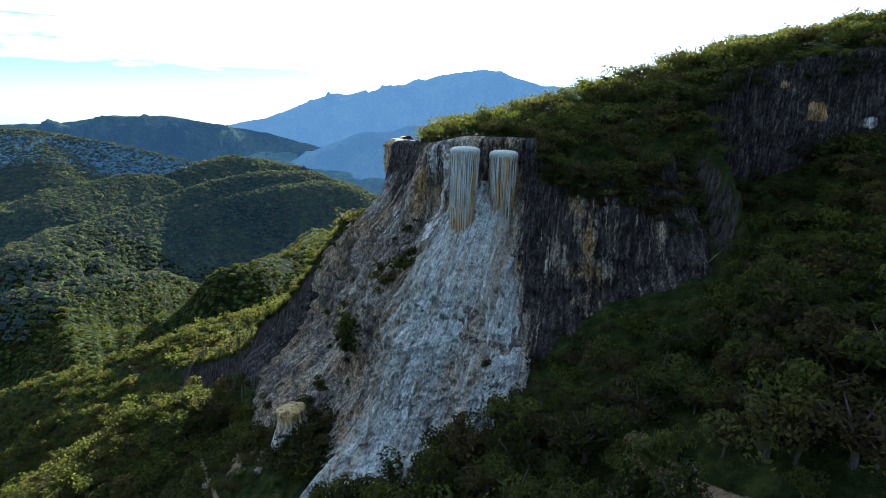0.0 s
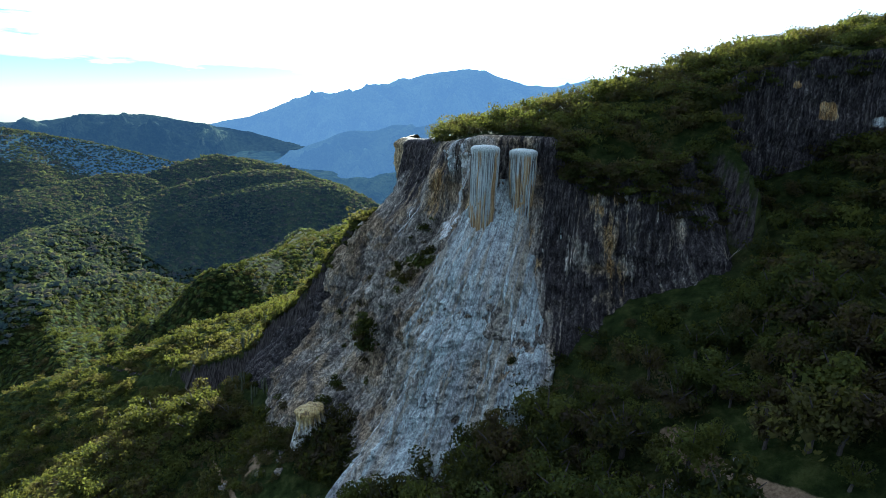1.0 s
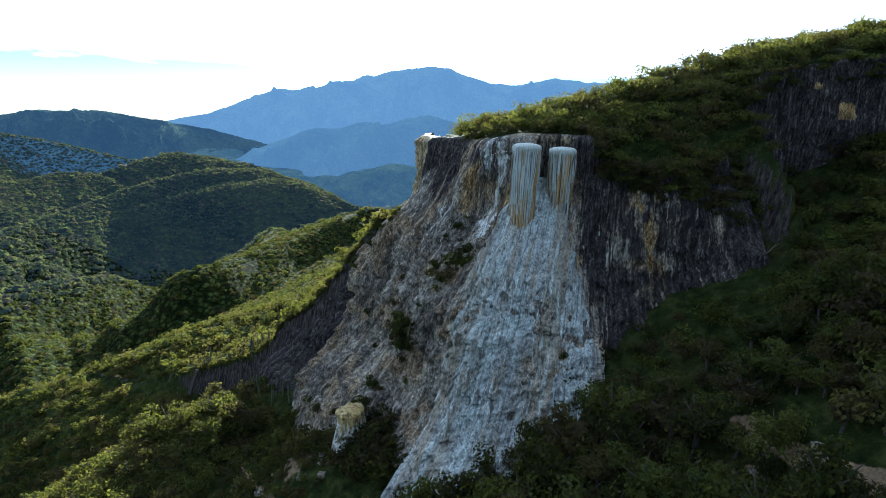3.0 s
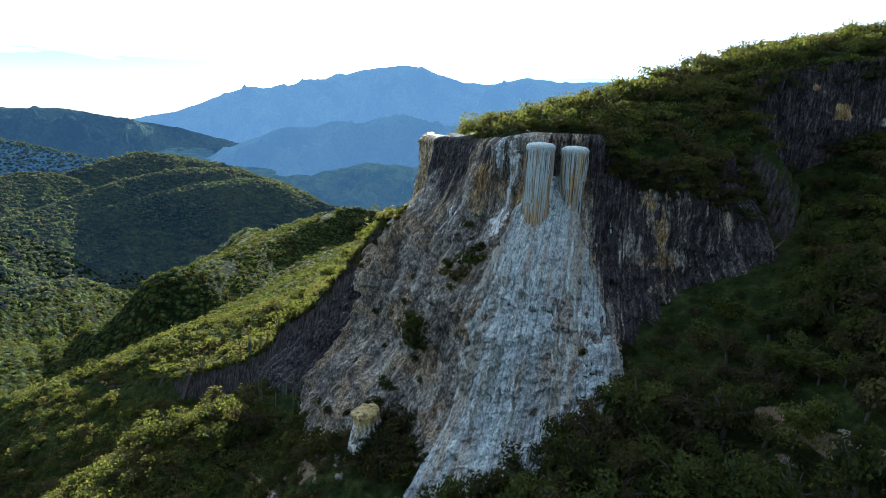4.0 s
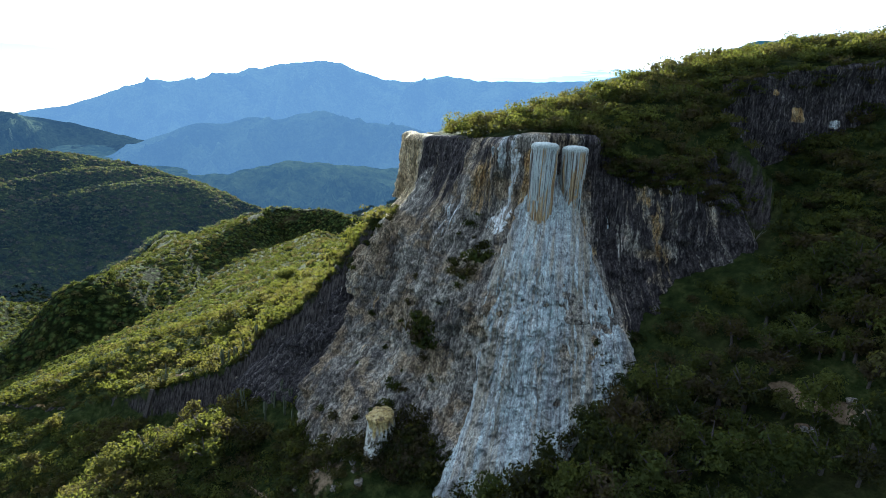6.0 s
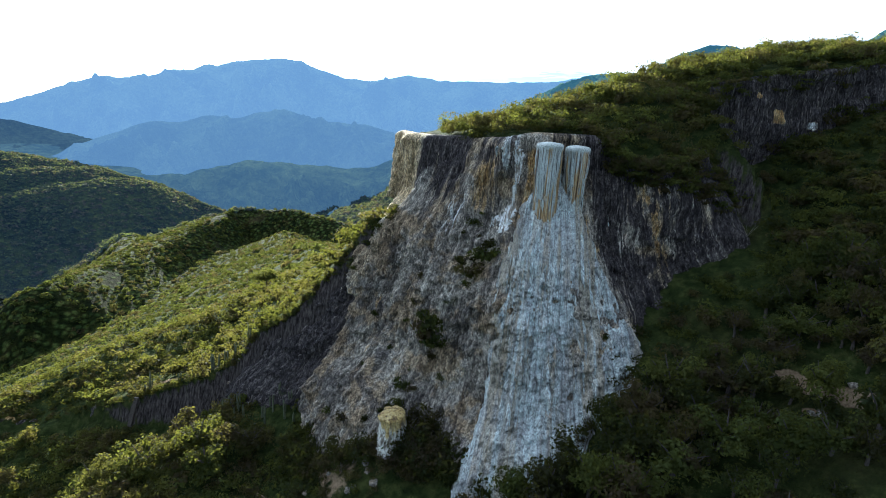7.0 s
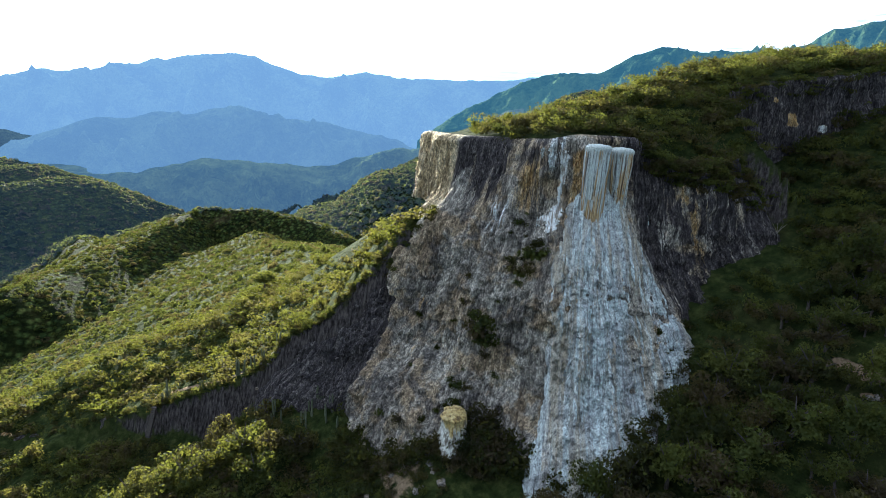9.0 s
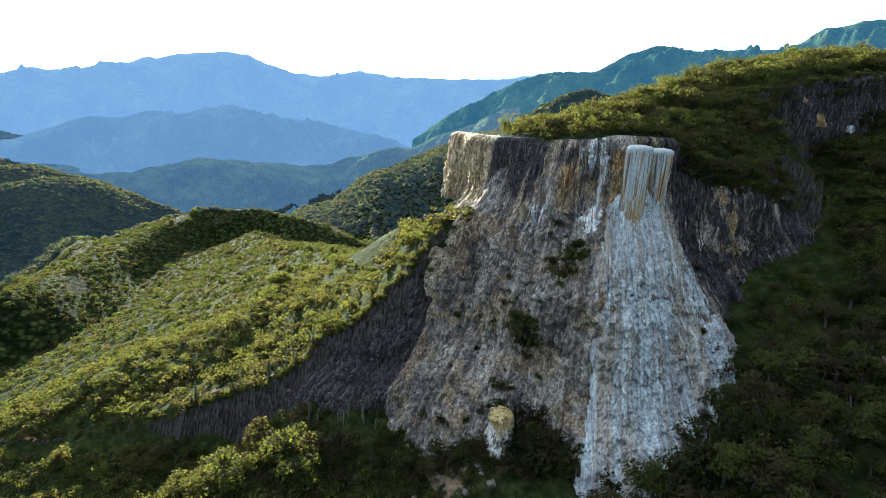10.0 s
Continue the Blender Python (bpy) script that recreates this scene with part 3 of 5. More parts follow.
# ---------------------------------------------------------------- ground
TRAILS = [([(21.5, 50.5, 0), (22.5, 46, 0), (23.5, 42, 0), (27, 36, 0)], 1.3), ([(11, 49.5, 0), (16, 46, 0), (20, 44.5, 0)], 0.35),
          ([(-48, 92, 0), (-45.5, 88.5, 0), (-43, 84, 0), (-39.5, 79, 0), (-36, 73, 0)], 0.35), ([(-74, 151.5, 0), (-64, 143, 0), (-56, 136.2, 0), (-49.5, 130.8, 0), (-46, 128.5, 0)], 0.9)]


def dirt_mask(x, y):
    m = np.zeros(np.shape(x))
    for line, width in TRAILS:
        d, _ = along(x, y, line)
        m = np.maximum(m, 1 - smoothstep(width * 0.5, width * 1.6, d))
    m = np.maximum(m, 0.9 * (1 - smoothstep(0.7, 1.1, np.hypot((x + 10) / 9, (y - 202) / 7))))
    m = np.maximum(m, 0.8 * (1 - smoothstep(0.6, 1.2, np.hypot((x + 315) / 22, (y - 790) / 16))))
    m = np.maximum(m, 0.9 * smoothstep(52.5, 53.5, ground_height(x, y)) * (1 - smoothstep(-8, -3, x)) * smoothstep(95, 100, y) * (1 - smoothstep(132, 140, y)))
    m = np.maximum(m, 0.6 * (1 - smoothstep(0.4, 1.2, np.hypot((x + 35) / 5, (y - 83) / 8))))
    return m


OX, OY = -30.0, 0.0
az = np.concatenate([np.arange(-52, 68, 0.32), np.arange(68, 308, 5.0)])
rad = np.concatenate([[0.0], 12 * 1.0145 ** np.arange(0, 430)])
rad = rad[rad < 4800]
A, R = np.meshgrid(np.radians(az), rad, indexing="ij")
gx, gy = OX + R * np.sin(A), OY + R * np.cos(A)
gz = ground_height(gx, gy)
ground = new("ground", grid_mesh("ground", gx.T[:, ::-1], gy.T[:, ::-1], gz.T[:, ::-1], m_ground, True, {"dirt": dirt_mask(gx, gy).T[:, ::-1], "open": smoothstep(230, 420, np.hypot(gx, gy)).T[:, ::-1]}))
# beyond 800 m the ground glows faintly blue, haze put into its emission
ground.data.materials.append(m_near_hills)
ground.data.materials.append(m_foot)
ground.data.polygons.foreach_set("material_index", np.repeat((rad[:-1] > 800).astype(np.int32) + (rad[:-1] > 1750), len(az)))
tagged(ground, "scrub-covered slopes, hills and valley floor", "ground", kind="structure")


# ---------------------------------------------------------------- the rock face
def cliff_top(b):
    r = face_radius(b, 53.0)
    x, y = CX + (r - 2.5) * np.cos(np.radians(b)), CY + (r - 2.5) * np.sin(np.radians(b))
    return top_height(x, y) + 0.25


def pale_edge(z):
    """The bearing where the pale promontory turns back to the dark wall beside it."""
    return np.interp(z, [0, 10, 20, 30, 37, 40], [203, 202.5, 201.3, 198, 194, 140]) + 0.7 * vnoise(np.asarray(z) / 5, 0, 0, 4)


def draped(arc, z, wide, high, seed):
    """Rounded curtains of flowstone: each swells downwards and ends in an undercut."""
    col = arc / wide + 0.35 * vnoise(arc / (2.5 * wide), z / (1.2 * high), 0, seed)
    cell = np.floor(col)
    f = col - cell
    shift = vnoise(cell * 3.7 + 0.5, 0.5, 0.5, seed + 1) * 4
    drop = z / high * (1 + 0.3 * vnoise(cell * 1.9 + 0.5, 2.5, 0.5, seed + 2)) + shift
    s = drop - np.floor(drop)
    return np.sqrt(np.maximum(1 - (2 * f - 1) ** 2, 0)) * smoothstep(0.0, 0.10, s) * (1 - s) ** 0.7


def relief(b, z):
    """How far the bare rock stands out from its smooth form."""
    arc = np.radians(b) * 55
    sway = 1.6 * vnoise(z / 9, arc / 14, 0, 17) + 0.8 * vnoise(z / 3, arc / 3, 0, 18)
    a = arc + sway
    rib = np.abs(vnoise(a / 2.6, z / 20, 0, 21)) * 2 - 0.6
    big = fbm(arc / 8, z / 13, 0, 3, 22)
    knob = ridged(arc / 2.8 + 0.3 * sway, z / 3.6, 3, 23)
    grit = fbm(arc / 0.8, z / 0.9, 0, 3, 26, 0.65)
    low = 1 - smoothstep(30, 46, z)
    out_ = 1.7 * big + (0.30 + 0.15 * low) * rib + (0.08 + 0.34 * low) * knob + (0.16 + 0.18 * low) * grit
    out_ = out_ + (0.45 + 0.85 * low) * (draped(a, z, 3.4, 11.0, 101) - 0.35) + (0.28 + 0.42 * low) * (draped(a + 0.4 * grit, z, 1.35, 4.6, 104) - 0.35)
    out_ = np.maximum(out_, -1.3 + 0.25 * out_)
    return out_ - 4.0 * (1 - smoothstep(-2.2, 0.4, b - pale_edge(z))) - 5 * smoothstep(277, 284, b)


def face_place(b, z, out=0.0):
    r = face_radius(b, z) + out
    return CX + r * np.cos(np.radians(b)), CY + r * np.sin(np.radians(b))


def cliff_masks(b, z):
    arc = np.radians(b) * 55
    wob = 3.5 * vnoise(arc / 2.0, z / 30, 0, 31)
    west = 1 - smoothstep(199.5, 202.0, b + 0.6 * vnoise(z / 3, 0, 0, 35))
    right = smoothstep(249.0, 251.5, b + np.interp(z, [20, 28, 34, 40, 50], [-4.5, -2.5, -0.5, 2.0, 3.2]) + 0.9 * fbm(z / 5, 0.5, 0, 3, 33))
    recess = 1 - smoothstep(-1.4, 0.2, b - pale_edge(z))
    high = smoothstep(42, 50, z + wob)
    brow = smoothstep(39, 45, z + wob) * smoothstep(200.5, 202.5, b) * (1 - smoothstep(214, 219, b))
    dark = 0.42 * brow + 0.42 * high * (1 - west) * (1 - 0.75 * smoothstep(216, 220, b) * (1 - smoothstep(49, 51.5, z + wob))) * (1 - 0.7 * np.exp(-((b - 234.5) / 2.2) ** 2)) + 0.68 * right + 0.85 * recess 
    dark = dark - (0.40 + 0.5 * fbm(arc / 2.2, z / 2.6, 0, 3, 37)) * right * np.exp(-((b - 261.5) / 4.5) ** 2) * smoothstep(34, 38, z) * (1 - smoothstep(47, 50, z))
    dark = dark - 0.75 * np.exp(-((b - 247.6 + 0.1 * (z - 42)) / 1.3) ** 2) * smoothstep(33, 38, z) * (1 - smoothstep(49, 52, z))
    dark = dark + 0.35 * np.exp(-((b - 226) / 3) ** 2 - ((z - 34) / 5) ** 2)
    ochre = 0.62 * np.exp(-((b - 224.5) / 4.2) ** 2) * smoothstep(38, 42, z) * (1 - smoothstep(50, 52, z)) + (0.62 + 0.3 * fbm(arc / 1.5, z / 4, 0, 3, 39)) * np.exp(-((b - 234.2) / 2.6) ** 2) * smoothstep(38, 42, z) * (1 - smoothstep(52, 55, z))
    ochre = ochre + (0.55 + 0.4 * fbm(arc / 1.5, z / 4, 0, 3, 38)) * np.exp(-((b - 248.6 + 0.12 * (z - 40)) / 1.6) ** 2) * smoothstep(33, 38, z) * (1 - smoothstep(46, 50, z)) + (0.34 + 0.5 * fbm(arc / 1.6, z / 3.4, 0, 4, 37)) * right * np.exp(-((b - 261.5) / 5) ** 2) * smoothstep(28, 36, z) * (1 - smoothstep(48, 52, z))
    ochre = ochre + 0.2 * west * smoothstep(36, 40, z) + (0.30 + 0.25 * fbm(arc / 4, z / 7, 0, 3, 45)) * (1 - smoothstep(205, 216, b)) * (1 - smoothstep(30, 40, z)) * (1 - recess)
    white = 0.5 * np.exp(-((b - 229.5) / 2.6) ** 2) * smoothstep(47, 50, z) + 0.48 * np.exp(-((b - 218) / 3) ** 2 - ((z - 40.5) / 5.5) ** 2) + 0.25 * np.exp(-((b - 222) / 4) ** 2 - ((z - 36) / 4) ** 2) + 0.25 * np.exp(-((b - 251) / 2) ** 2 - ((z - 47) / 3) ** 2)
    cream = west * smoothstep(37, 41, z + wob)
    return dark, ochre, white, cream


bb = np.arange(148, 284.1, 0.2)
B, V = np.meshgrid(bb, np.linspace(0, 1, 285), indexing="ij")
TOP = cliff_top(bb)[:, None]
Zc = -18 + (TOP + 18) * V
lip = np.clip((Zc - (TOP - 1.6)) / 1.6, 0, 1)
out = relief(B, Zc) * (1 - 0.6 * lip) - 2.2 * (1 - np.sqrt(np.maximum(1 - lip ** 2, 0)))
out = out - 9 * (1 - smoothstep(178, 184, B)) * (1 - smoothstep(30, 38, Zc))     # buried in the spur
xc, yc = face_place(B, Zc, out)
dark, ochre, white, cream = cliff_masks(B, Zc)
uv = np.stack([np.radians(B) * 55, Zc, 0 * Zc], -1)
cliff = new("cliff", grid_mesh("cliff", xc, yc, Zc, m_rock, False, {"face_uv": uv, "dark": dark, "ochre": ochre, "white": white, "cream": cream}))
tagged(cliff, "streaked grey, tan and black travertine cliff", "cliff", kind="structure")


# two more rock bands: below the ridge, and under the spur
def rock_band(name, label, X, Y, top, low, nrows, patches, dark, seed, lean):
    """A steep band of rock along a plan line, facing the valley on the line's right-hand side."""
    s_ = np.concatenate([[0], np.cumsum(np.hypot(np.diff(X), np.diff(Y)))])
    tx, ty = np.gradient(X), np.gradient(Y)
    ln = np.hypot(tx, ty)
    nx, ny = (ty / ln)[:, None], (-tx / ln)[:, None]
    S, V2 = np.meshgrid(s_, np.linspace(0, 1, nrows), indexing="ij")
    Z = low[:, None] + (top - low)[:, None] * V2
    push = 0.9 * fbm(S / 6, Z / 8, 0, 3, seed) + 0.7 * np.abs(vnoise(S / 1.6, Z / 12, 0, seed + 1)) + 0.35 * ridged(S / 2.0, Z / 2.4, 3, seed + 2) + 0.2 * fbm(S / 0.8, Z / 0.9, 0, 2, seed + 3)
    ends = smoothstep(0, 6, S) * smoothstep(0, 6, s_[-1] - S)
    push = 0.6 + push * ends - 3 * (1 - ends) - lean * (Z - low[:, None]) - 1.0 * np.clip((V2 - 0.92) / 0.08, 0, 1) ** 2
    x, y = X[:, None] + nx * push, Y[:, None] + ny * push
    d, o, w = dark + 0 * S, 0.12 + 0 * S, 0.10 * vnoise(S / 3, Z / 6, 0, seed + 4)
    for px, pz, size, what in patches:
        spot = np.exp(-((x - px) / size) ** 4 - ((Z - pz) / size) ** 4)
        d = d - 2.2 * spot
        if what == "ochre":
            o = o + 1.4 * spot
        else:
            w = w + 1.0 * spot
    me = grid_mesh(name, x, y, Z, m_rock, False, {"face_uv": np.stack([S, Z, 0 * S], -1), "dark": d, "ochre": o, "white": w})
    tagged(new(name, me), label, "cliff", kind="structure")


def upper_band():
    xs = np.arange(44, 140, 0.35)
    ys = np.interp(xs, [44, 52, 61, 69, 90, 140], [93.5, 91.5, 88, 85.5, 80.5, 77.5])
    top = np.interp(xs, CREST_X, CREST_Z) - 0.12 * (110 - ys) + 0.1
    rock_band("upper_cliff", "dark rock band with ochre patches below the ridge", xs, ys, top, outer_height(xs, ys - 2) - 3, 60,
              [(60.2, 61.8, 1.35, "ochre"), (66.5, 60.3, 0.7, "white"), (55, 66, 0.5, "ochre"), (52, 70.5, 0.5, "ochre")], 1.0, 51, 0.08)


def scarp_band():
    xs = np.arange(-140, -21, 0.4)
    ys = scarp_line(xs)
    spur_top = outer_height(xs, ys + 0.8)
    rock_band("scarp", "low dark rock scarp under the sunlit spur", xs, ys, spur_top + 0.1, np.minimum(outer_height(xs - 2, ys - 9) - 3, spur_top - 1.5), 70, [(-112, -33, 1.5, "ochre")], 0.72, 56, 0.22)


scarp_band()
upper_band()


# ---------------------------------------------------------------- the petrified waterfall
def cascade_form(Bq, Zq):
    """The cascade's relief over the rock face, with its masks."""
    arc = np.radians(Bq) * 62
    left = np.interp(Zq, [-2, 6, 12, 22, 28, 36, 42, 49], [229.8, 230.4, 231.2, 231.2, 230.4, 230.8, 232.6, 236.5]) + 0.9 * fbm(Zq / 4, 0.3, 0, 4, 61)
    right = np.interp(Zq, [-2, 16, 22, 26, 30, 34, 40, 45, 49], [256, 256, 255.4, 254.2, 252.4, 250.6, 248.2, 246.0, 244.0]) + 0.6 * fbm(Zq / 4, 7.3, 0, 4, 62)
    inside = np.minimum(smoothstep(0, 1.8, Bq - left), smoothstep(0, 0.9, right - Bq))
    sway = 1.3 * vnoise(Zq / 6, arc / 8, 0, 63)
    rib = 1 - np.abs(vnoise((arc + sway) / 1.7, Zq / 14, 0, 64)) * 2
    drape = draped(arc + sway, Zq, 2.1, 7.0, 111) + 0.4 * draped(arc + 1.5 * sway, Zq, 0.9, 3.2, 114) - 0.5
    rib2 = 1 - np.abs(vnoise((arc + 1.5 * sway) / 0.62, Zq / 6, 0, 65)) * 2
    lumps = fbm(arc / 0.9, Zq / 1.0, 0, 4, 66, 0.68)
    rough = 1 - smoothstep(26, 38, Zq)
    spine = np.exp(-((Bq - 236.5 - 0.05 * (Zq - 20)) / 0.8) ** 2) * smoothstep(8, 18, Zq) * (1 - smoothstep(24, 30, Zq))
    hollow = np.exp(-((Bq - 244.5) / 1.7) ** 2) * smoothstep(15, 18, Zq) * (1 - smoothstep(24, 27, Zq))
    step = smoothstep(27.8, 25.5, Zq + 1.6 * vnoise(arc / 3, 0, 0, 67)) * 1.1 + smoothstep(13.5, 12.0, Zq + 2 * vnoise(arc / 4, 3, 0, 68)) * 0.7
    push = -1.6 + 3.3 * inside * (1 - smoothstep(44, 49, Zq) * 0.7) + inside * (0.24 * rib + 0.10 * rib2 + (0.25 + 0.40 * rough) * drape + (0.16 + 0.34 * rough) * lumps + 1.5 * spine - 1.1 * hollow + step)
    ochre = 0.42 * np.exp(-((Bq - 236) / 2.2) ** 2 - ((Zq - 33) / 5) ** 2) + 0.42 * hollow + 0.2 * np.exp(-((Bq - 243.5) / 1) ** 2) * rough + 0.25 * (1 - inside) * (1 - rough) + 0.25 * smoothstep(36, 44, Zq)
    # shade of the hollow and beside the spine, put into the colour; edges darker
    darkq = 0.40 * hollow + 0.4 * np.exp(-((Bq - 237.6 - 0.05 * (Zq - 20)) / 0.35) ** 2) * smoothstep(10, 16, Zq) * (1 - smoothstep(22, 26, Zq)) + 0.2 * (1 - inside)
    return push, ochre, darkq, arc


def cascade():
    t = thing("petrified_waterfall", "white fluted calcite cascade spreading down the cliff", "rock formation")
    for name, z0, z1, nz, label in (("upper_flow", 25.0, 49.0, 190, "finely fluted blue-white upper flow"), ("apron", -2.0, 25.0, 220, "rough nodular white lower apron")):
        Bq, Zq = np.meshgrid(np.linspace(227.0, 257.5, 300), np.linspace(z0, z1, nz), indexing="ij")
        push, ochre, darkq, arc = cascade_form(Bq, Zq)
        x, y = face_place(Bq, Zq, push)
        part(name, grid_mesh(name, x, y, Zq, m_calcite, False, {"face_uv": np.stack([arc, Zq, 0 * Zq], -1), "ochre": ochre, "dark": darkq}), t, label)
    rng_ = random.Random(77)
    for k in range(26):                                  # raised flowstone ribs
        b0 = rng_.uniform(232.5, 248.5)
        z1 = rng_.uniform(20, 41)
        zs = np.linspace(z1, z1 - rng_.uniform(4, 11), 14)
        bs = b0 + 0.5 * np.sin(zs / 3 + k) + (244 - b0) * -0.012 * (z1 - zs)
        push, _, _, _ = cascade_form(bs, zs)
        x, y = face_place(bs, zs, push)
        r = np.interp(np.arange(14), [0, 3, 10, 13], [0.05, 0.24, 0.30, 0.06]) * rng_.uniform(0.7, 1.3)
        v, f = tube(np.stack([x, y, zs], -1), r, 8)
        v = v + 0.10 * np.stack([vnoise(v[:, 0], v[:, 2], v[:, 1], 3), vnoise(v[:, 0], v[:, 2], v[:, 1], 4), 0 * v[:, 0]], -1)
        part("rib", mesh_of("rib", v, f, m_calcite, True, {"face_uv": np.stack([v[:, 0], v[:, 2], 0 * v[:, 0]], -1), "ochre": 0.1 + 0 * v[:, 0], "dark": 0 * v[:, 0]}), t)


cascade()


def drapery(name, cx, cy, a, d, top, bottom, seed, turn, label):
    """A hanging curtain of dripstone with a rounded cap and thin stalactites."""
    t = thing(name, label, "stalactite", pose(cx, cy, 0, 0, 0, turn), "dripstone columns")
    phi = np.linspace(0, 2 * np.pi, 120, endpoint=False)
    v = np.linspace(0, 1, 80)
    P, Vv = np.meshgrid(phi, v, indexing="xy")
    end = bottom + 2.6 * np.abs(vnoise(P[0] * 4, 0.5, 0, seed)) + 1.2 * np.cos(P[0] * 2 + seed)
    Zq = end[None, :] + (top - end[None, :]) * Vv
    near_top = np.clip((Zq - (top - 1.1)) / 1.1, 0, 1)
    body = 0.80 + 0.10 * smoothstep(top - 9, top - 2, Zq) + 0.11 * np.exp(-((Zq - (top - 0.9)) / 0.8) ** 2) - 0.25 * (1 - smoothstep(0.0, 0.12, Vv))
    flute = 0.10 * (1 - 2 * np.abs(vnoise(P * 6.5, Zq / 14, 0, seed + 1))) + 0.05 * (1 - 2 * np.abs(vnoise(P * 16, Zq / 9, 0, seed + 2)))
    shape = (body + flute * (1 - 0.95 * smoothstep(top - 2.6, top - 1.0, Zq)) + 0.05 * vnoise(P * 1.5, Zq / 3, 0, seed + 3)) * np.maximum(1 - near_top ** 4.5, 0.0) ** 0.5
    X, Y = a * shape * np.cos(P), d * shape * np.sin(P)
    och = 0.55 * (1 - smoothstep(bottom, top - 2, Zq)) + 0.30
    me = grid_mesh("curtain", X, Y, Zq, m_drip, True, {"face_uv": np.stack([P * a, Zq, 0 * Zq + seed], -1), "ochre": och, "cap": smoothstep(top - 1.5, top - 0.7, Zq)})
    curtain = part("curtain", me, t)
    rng = random.Random(seed)
    for k in range(16):
        ang = rng.uniform(0.9, 2.4) * -1 if k % 3 else rng.uniform(0, 6.28)
        rr = rng.uniform(0.72, 0.90)
        z1 = bottom + rng.uniform(1.0, 6.0)
        z0 = z1 - rng.uniform(2.0, 5.5)
        x0, y0 = a * rr * math.cos(ang), d * rr * math.sin(ang)
        zs = np.linspace(z1 + 2.5, z0, 9)
        rad_ = np.interp(zs, [z0, z0 + 0.5, z1 + 2.5], [0.03, 0.12, rng.uniform(0.22, 0.36)])
        vs, fs = tube([(x0 + 0.05 * math.sin(z * 1.3 + k), y0 + 0.05 * math.cos(z + k), z) for z in zs], rad_, 7)
        part("stalactite", mesh_of("stalactite", vs, fs, m_drip, True, {"face_uv": np.stack([vs[:, 0], vs[:, 2], 0 * vs[:, 0] + k], -1), "ochre": 0.5 + 0 * vs[:, 0]}), curtain, "thin tan stalactite")
    return t


drapery("dripstone_column", 3.1, 86.9, 2.45, 2.3, 54.9, 37.4, 5, -8, "pale dripstone column with a rounded cap hanging on the cliff")
drapery("dripstone_column", 9.6, 87.7, 2.35, 2.2, 54.4, 41.5, 9, 6, "grey dripstone column hanging beside its taller twin")


def streak_sheet(name, line, widths, label, seed, mat=None, ochre=0.0):
    """A thin crust of white calcite that ran down the face: bearing and height of its middle, half widths in metres."""
    zs = np.linspace(line[0][1], line[-1][1], 120)
    mid = np.interp(-zs, [-p[1] for p in line], [p[0] for p in line])
    wid = np.interp(-zs, [-p[1] for p in line], widths)
    s = np.linspace(-1, 1, 26)
    S, Zq = np.meshgrid(s, zs, indexing="xy")
    wid2 = wid[:, None] * (1 + 0.5 * fbm(Zq / 0.7, np.sign(S) * 3 + seed, 0, 4, seed, 0.7))
    Bq = mid[:, None] + np.degrees(S * wid2 / 50)
    thick = 0.36 * np.sqrt(np.maximum(1 - S ** 2, 0)) - 0.16 + 0.16 * fbm(S * 3, Zq * 1.5, 0, 3, seed + 1)
    endfade = smoothstep(0, 0.6, Zq - zs[-1]) * smoothstep(0, 0.5, zs[0] - Zq)
    x, y = face_place(Bq, Zq, relief(Bq, Zq) + thick * endfade - 0.25 * (1 - endfade))
    at = {"face_uv": np.stack([np.radians(Bq) * 55, Zq, 0 * Zq], -1), "ochre": 0 * Zq + ochre, "dark": 0 * Zq - 0.3}
    ob = new(name, grid_mesh(name, x, y, Zq, mat or m_calcite, False, at))
    return tagged(ob, label, "mineral crust", "calcite crusts")


def crust_material():
    g = Graph("fresh_calcite_crust", 0.6, 0.4)
    fine = g.noise(g.pos, 3.0, 6, 0.6)
    line = g.noise(g.attr("face_uv", "Vector"), (2.2, 0.25, 1.0), 7, 0.7)
    return g.done(g.mix(g.span(line, 0.46, 0.50), (0.20, 0.17, 0.13), g.ramp(fine, [(0.4, (0.40, 0.41, 0.38)), (0.6, (0.66, 0.67, 0.63))])))


m_crust = crust_material()
streak_sheet("calcite_crust", [(231.6, 53.4), (231.9, 50.5), (231.4, 46), (231.3, 43), (230.6, 41), (230.2, 39), (229.8, 37.6)], [1.1, 0.8, 0.35, 0.4, 1.4, 1.2, 0.25], "white calcite drip crust on the cliff below the rim", 71, m_crust)
streak_sheet("calcite_crust", [(228.0, 40.6), (227.9, 38.4)], [0.35, 0.6], "small white calcite patch on the cliff", 72, m_crust)
streak_sheet("calcite_crust", [(228.6, 53.6), (228.4, 50.2)], [0.7, 0.25], "white calcite drips just under the cliff rim", 73)
streak_sheet("calcite_crust", [(226.6, 53.6), (226.5, 51.0)], [0.6, 0.2], "white calcite drips just under the cliff rim", 74)


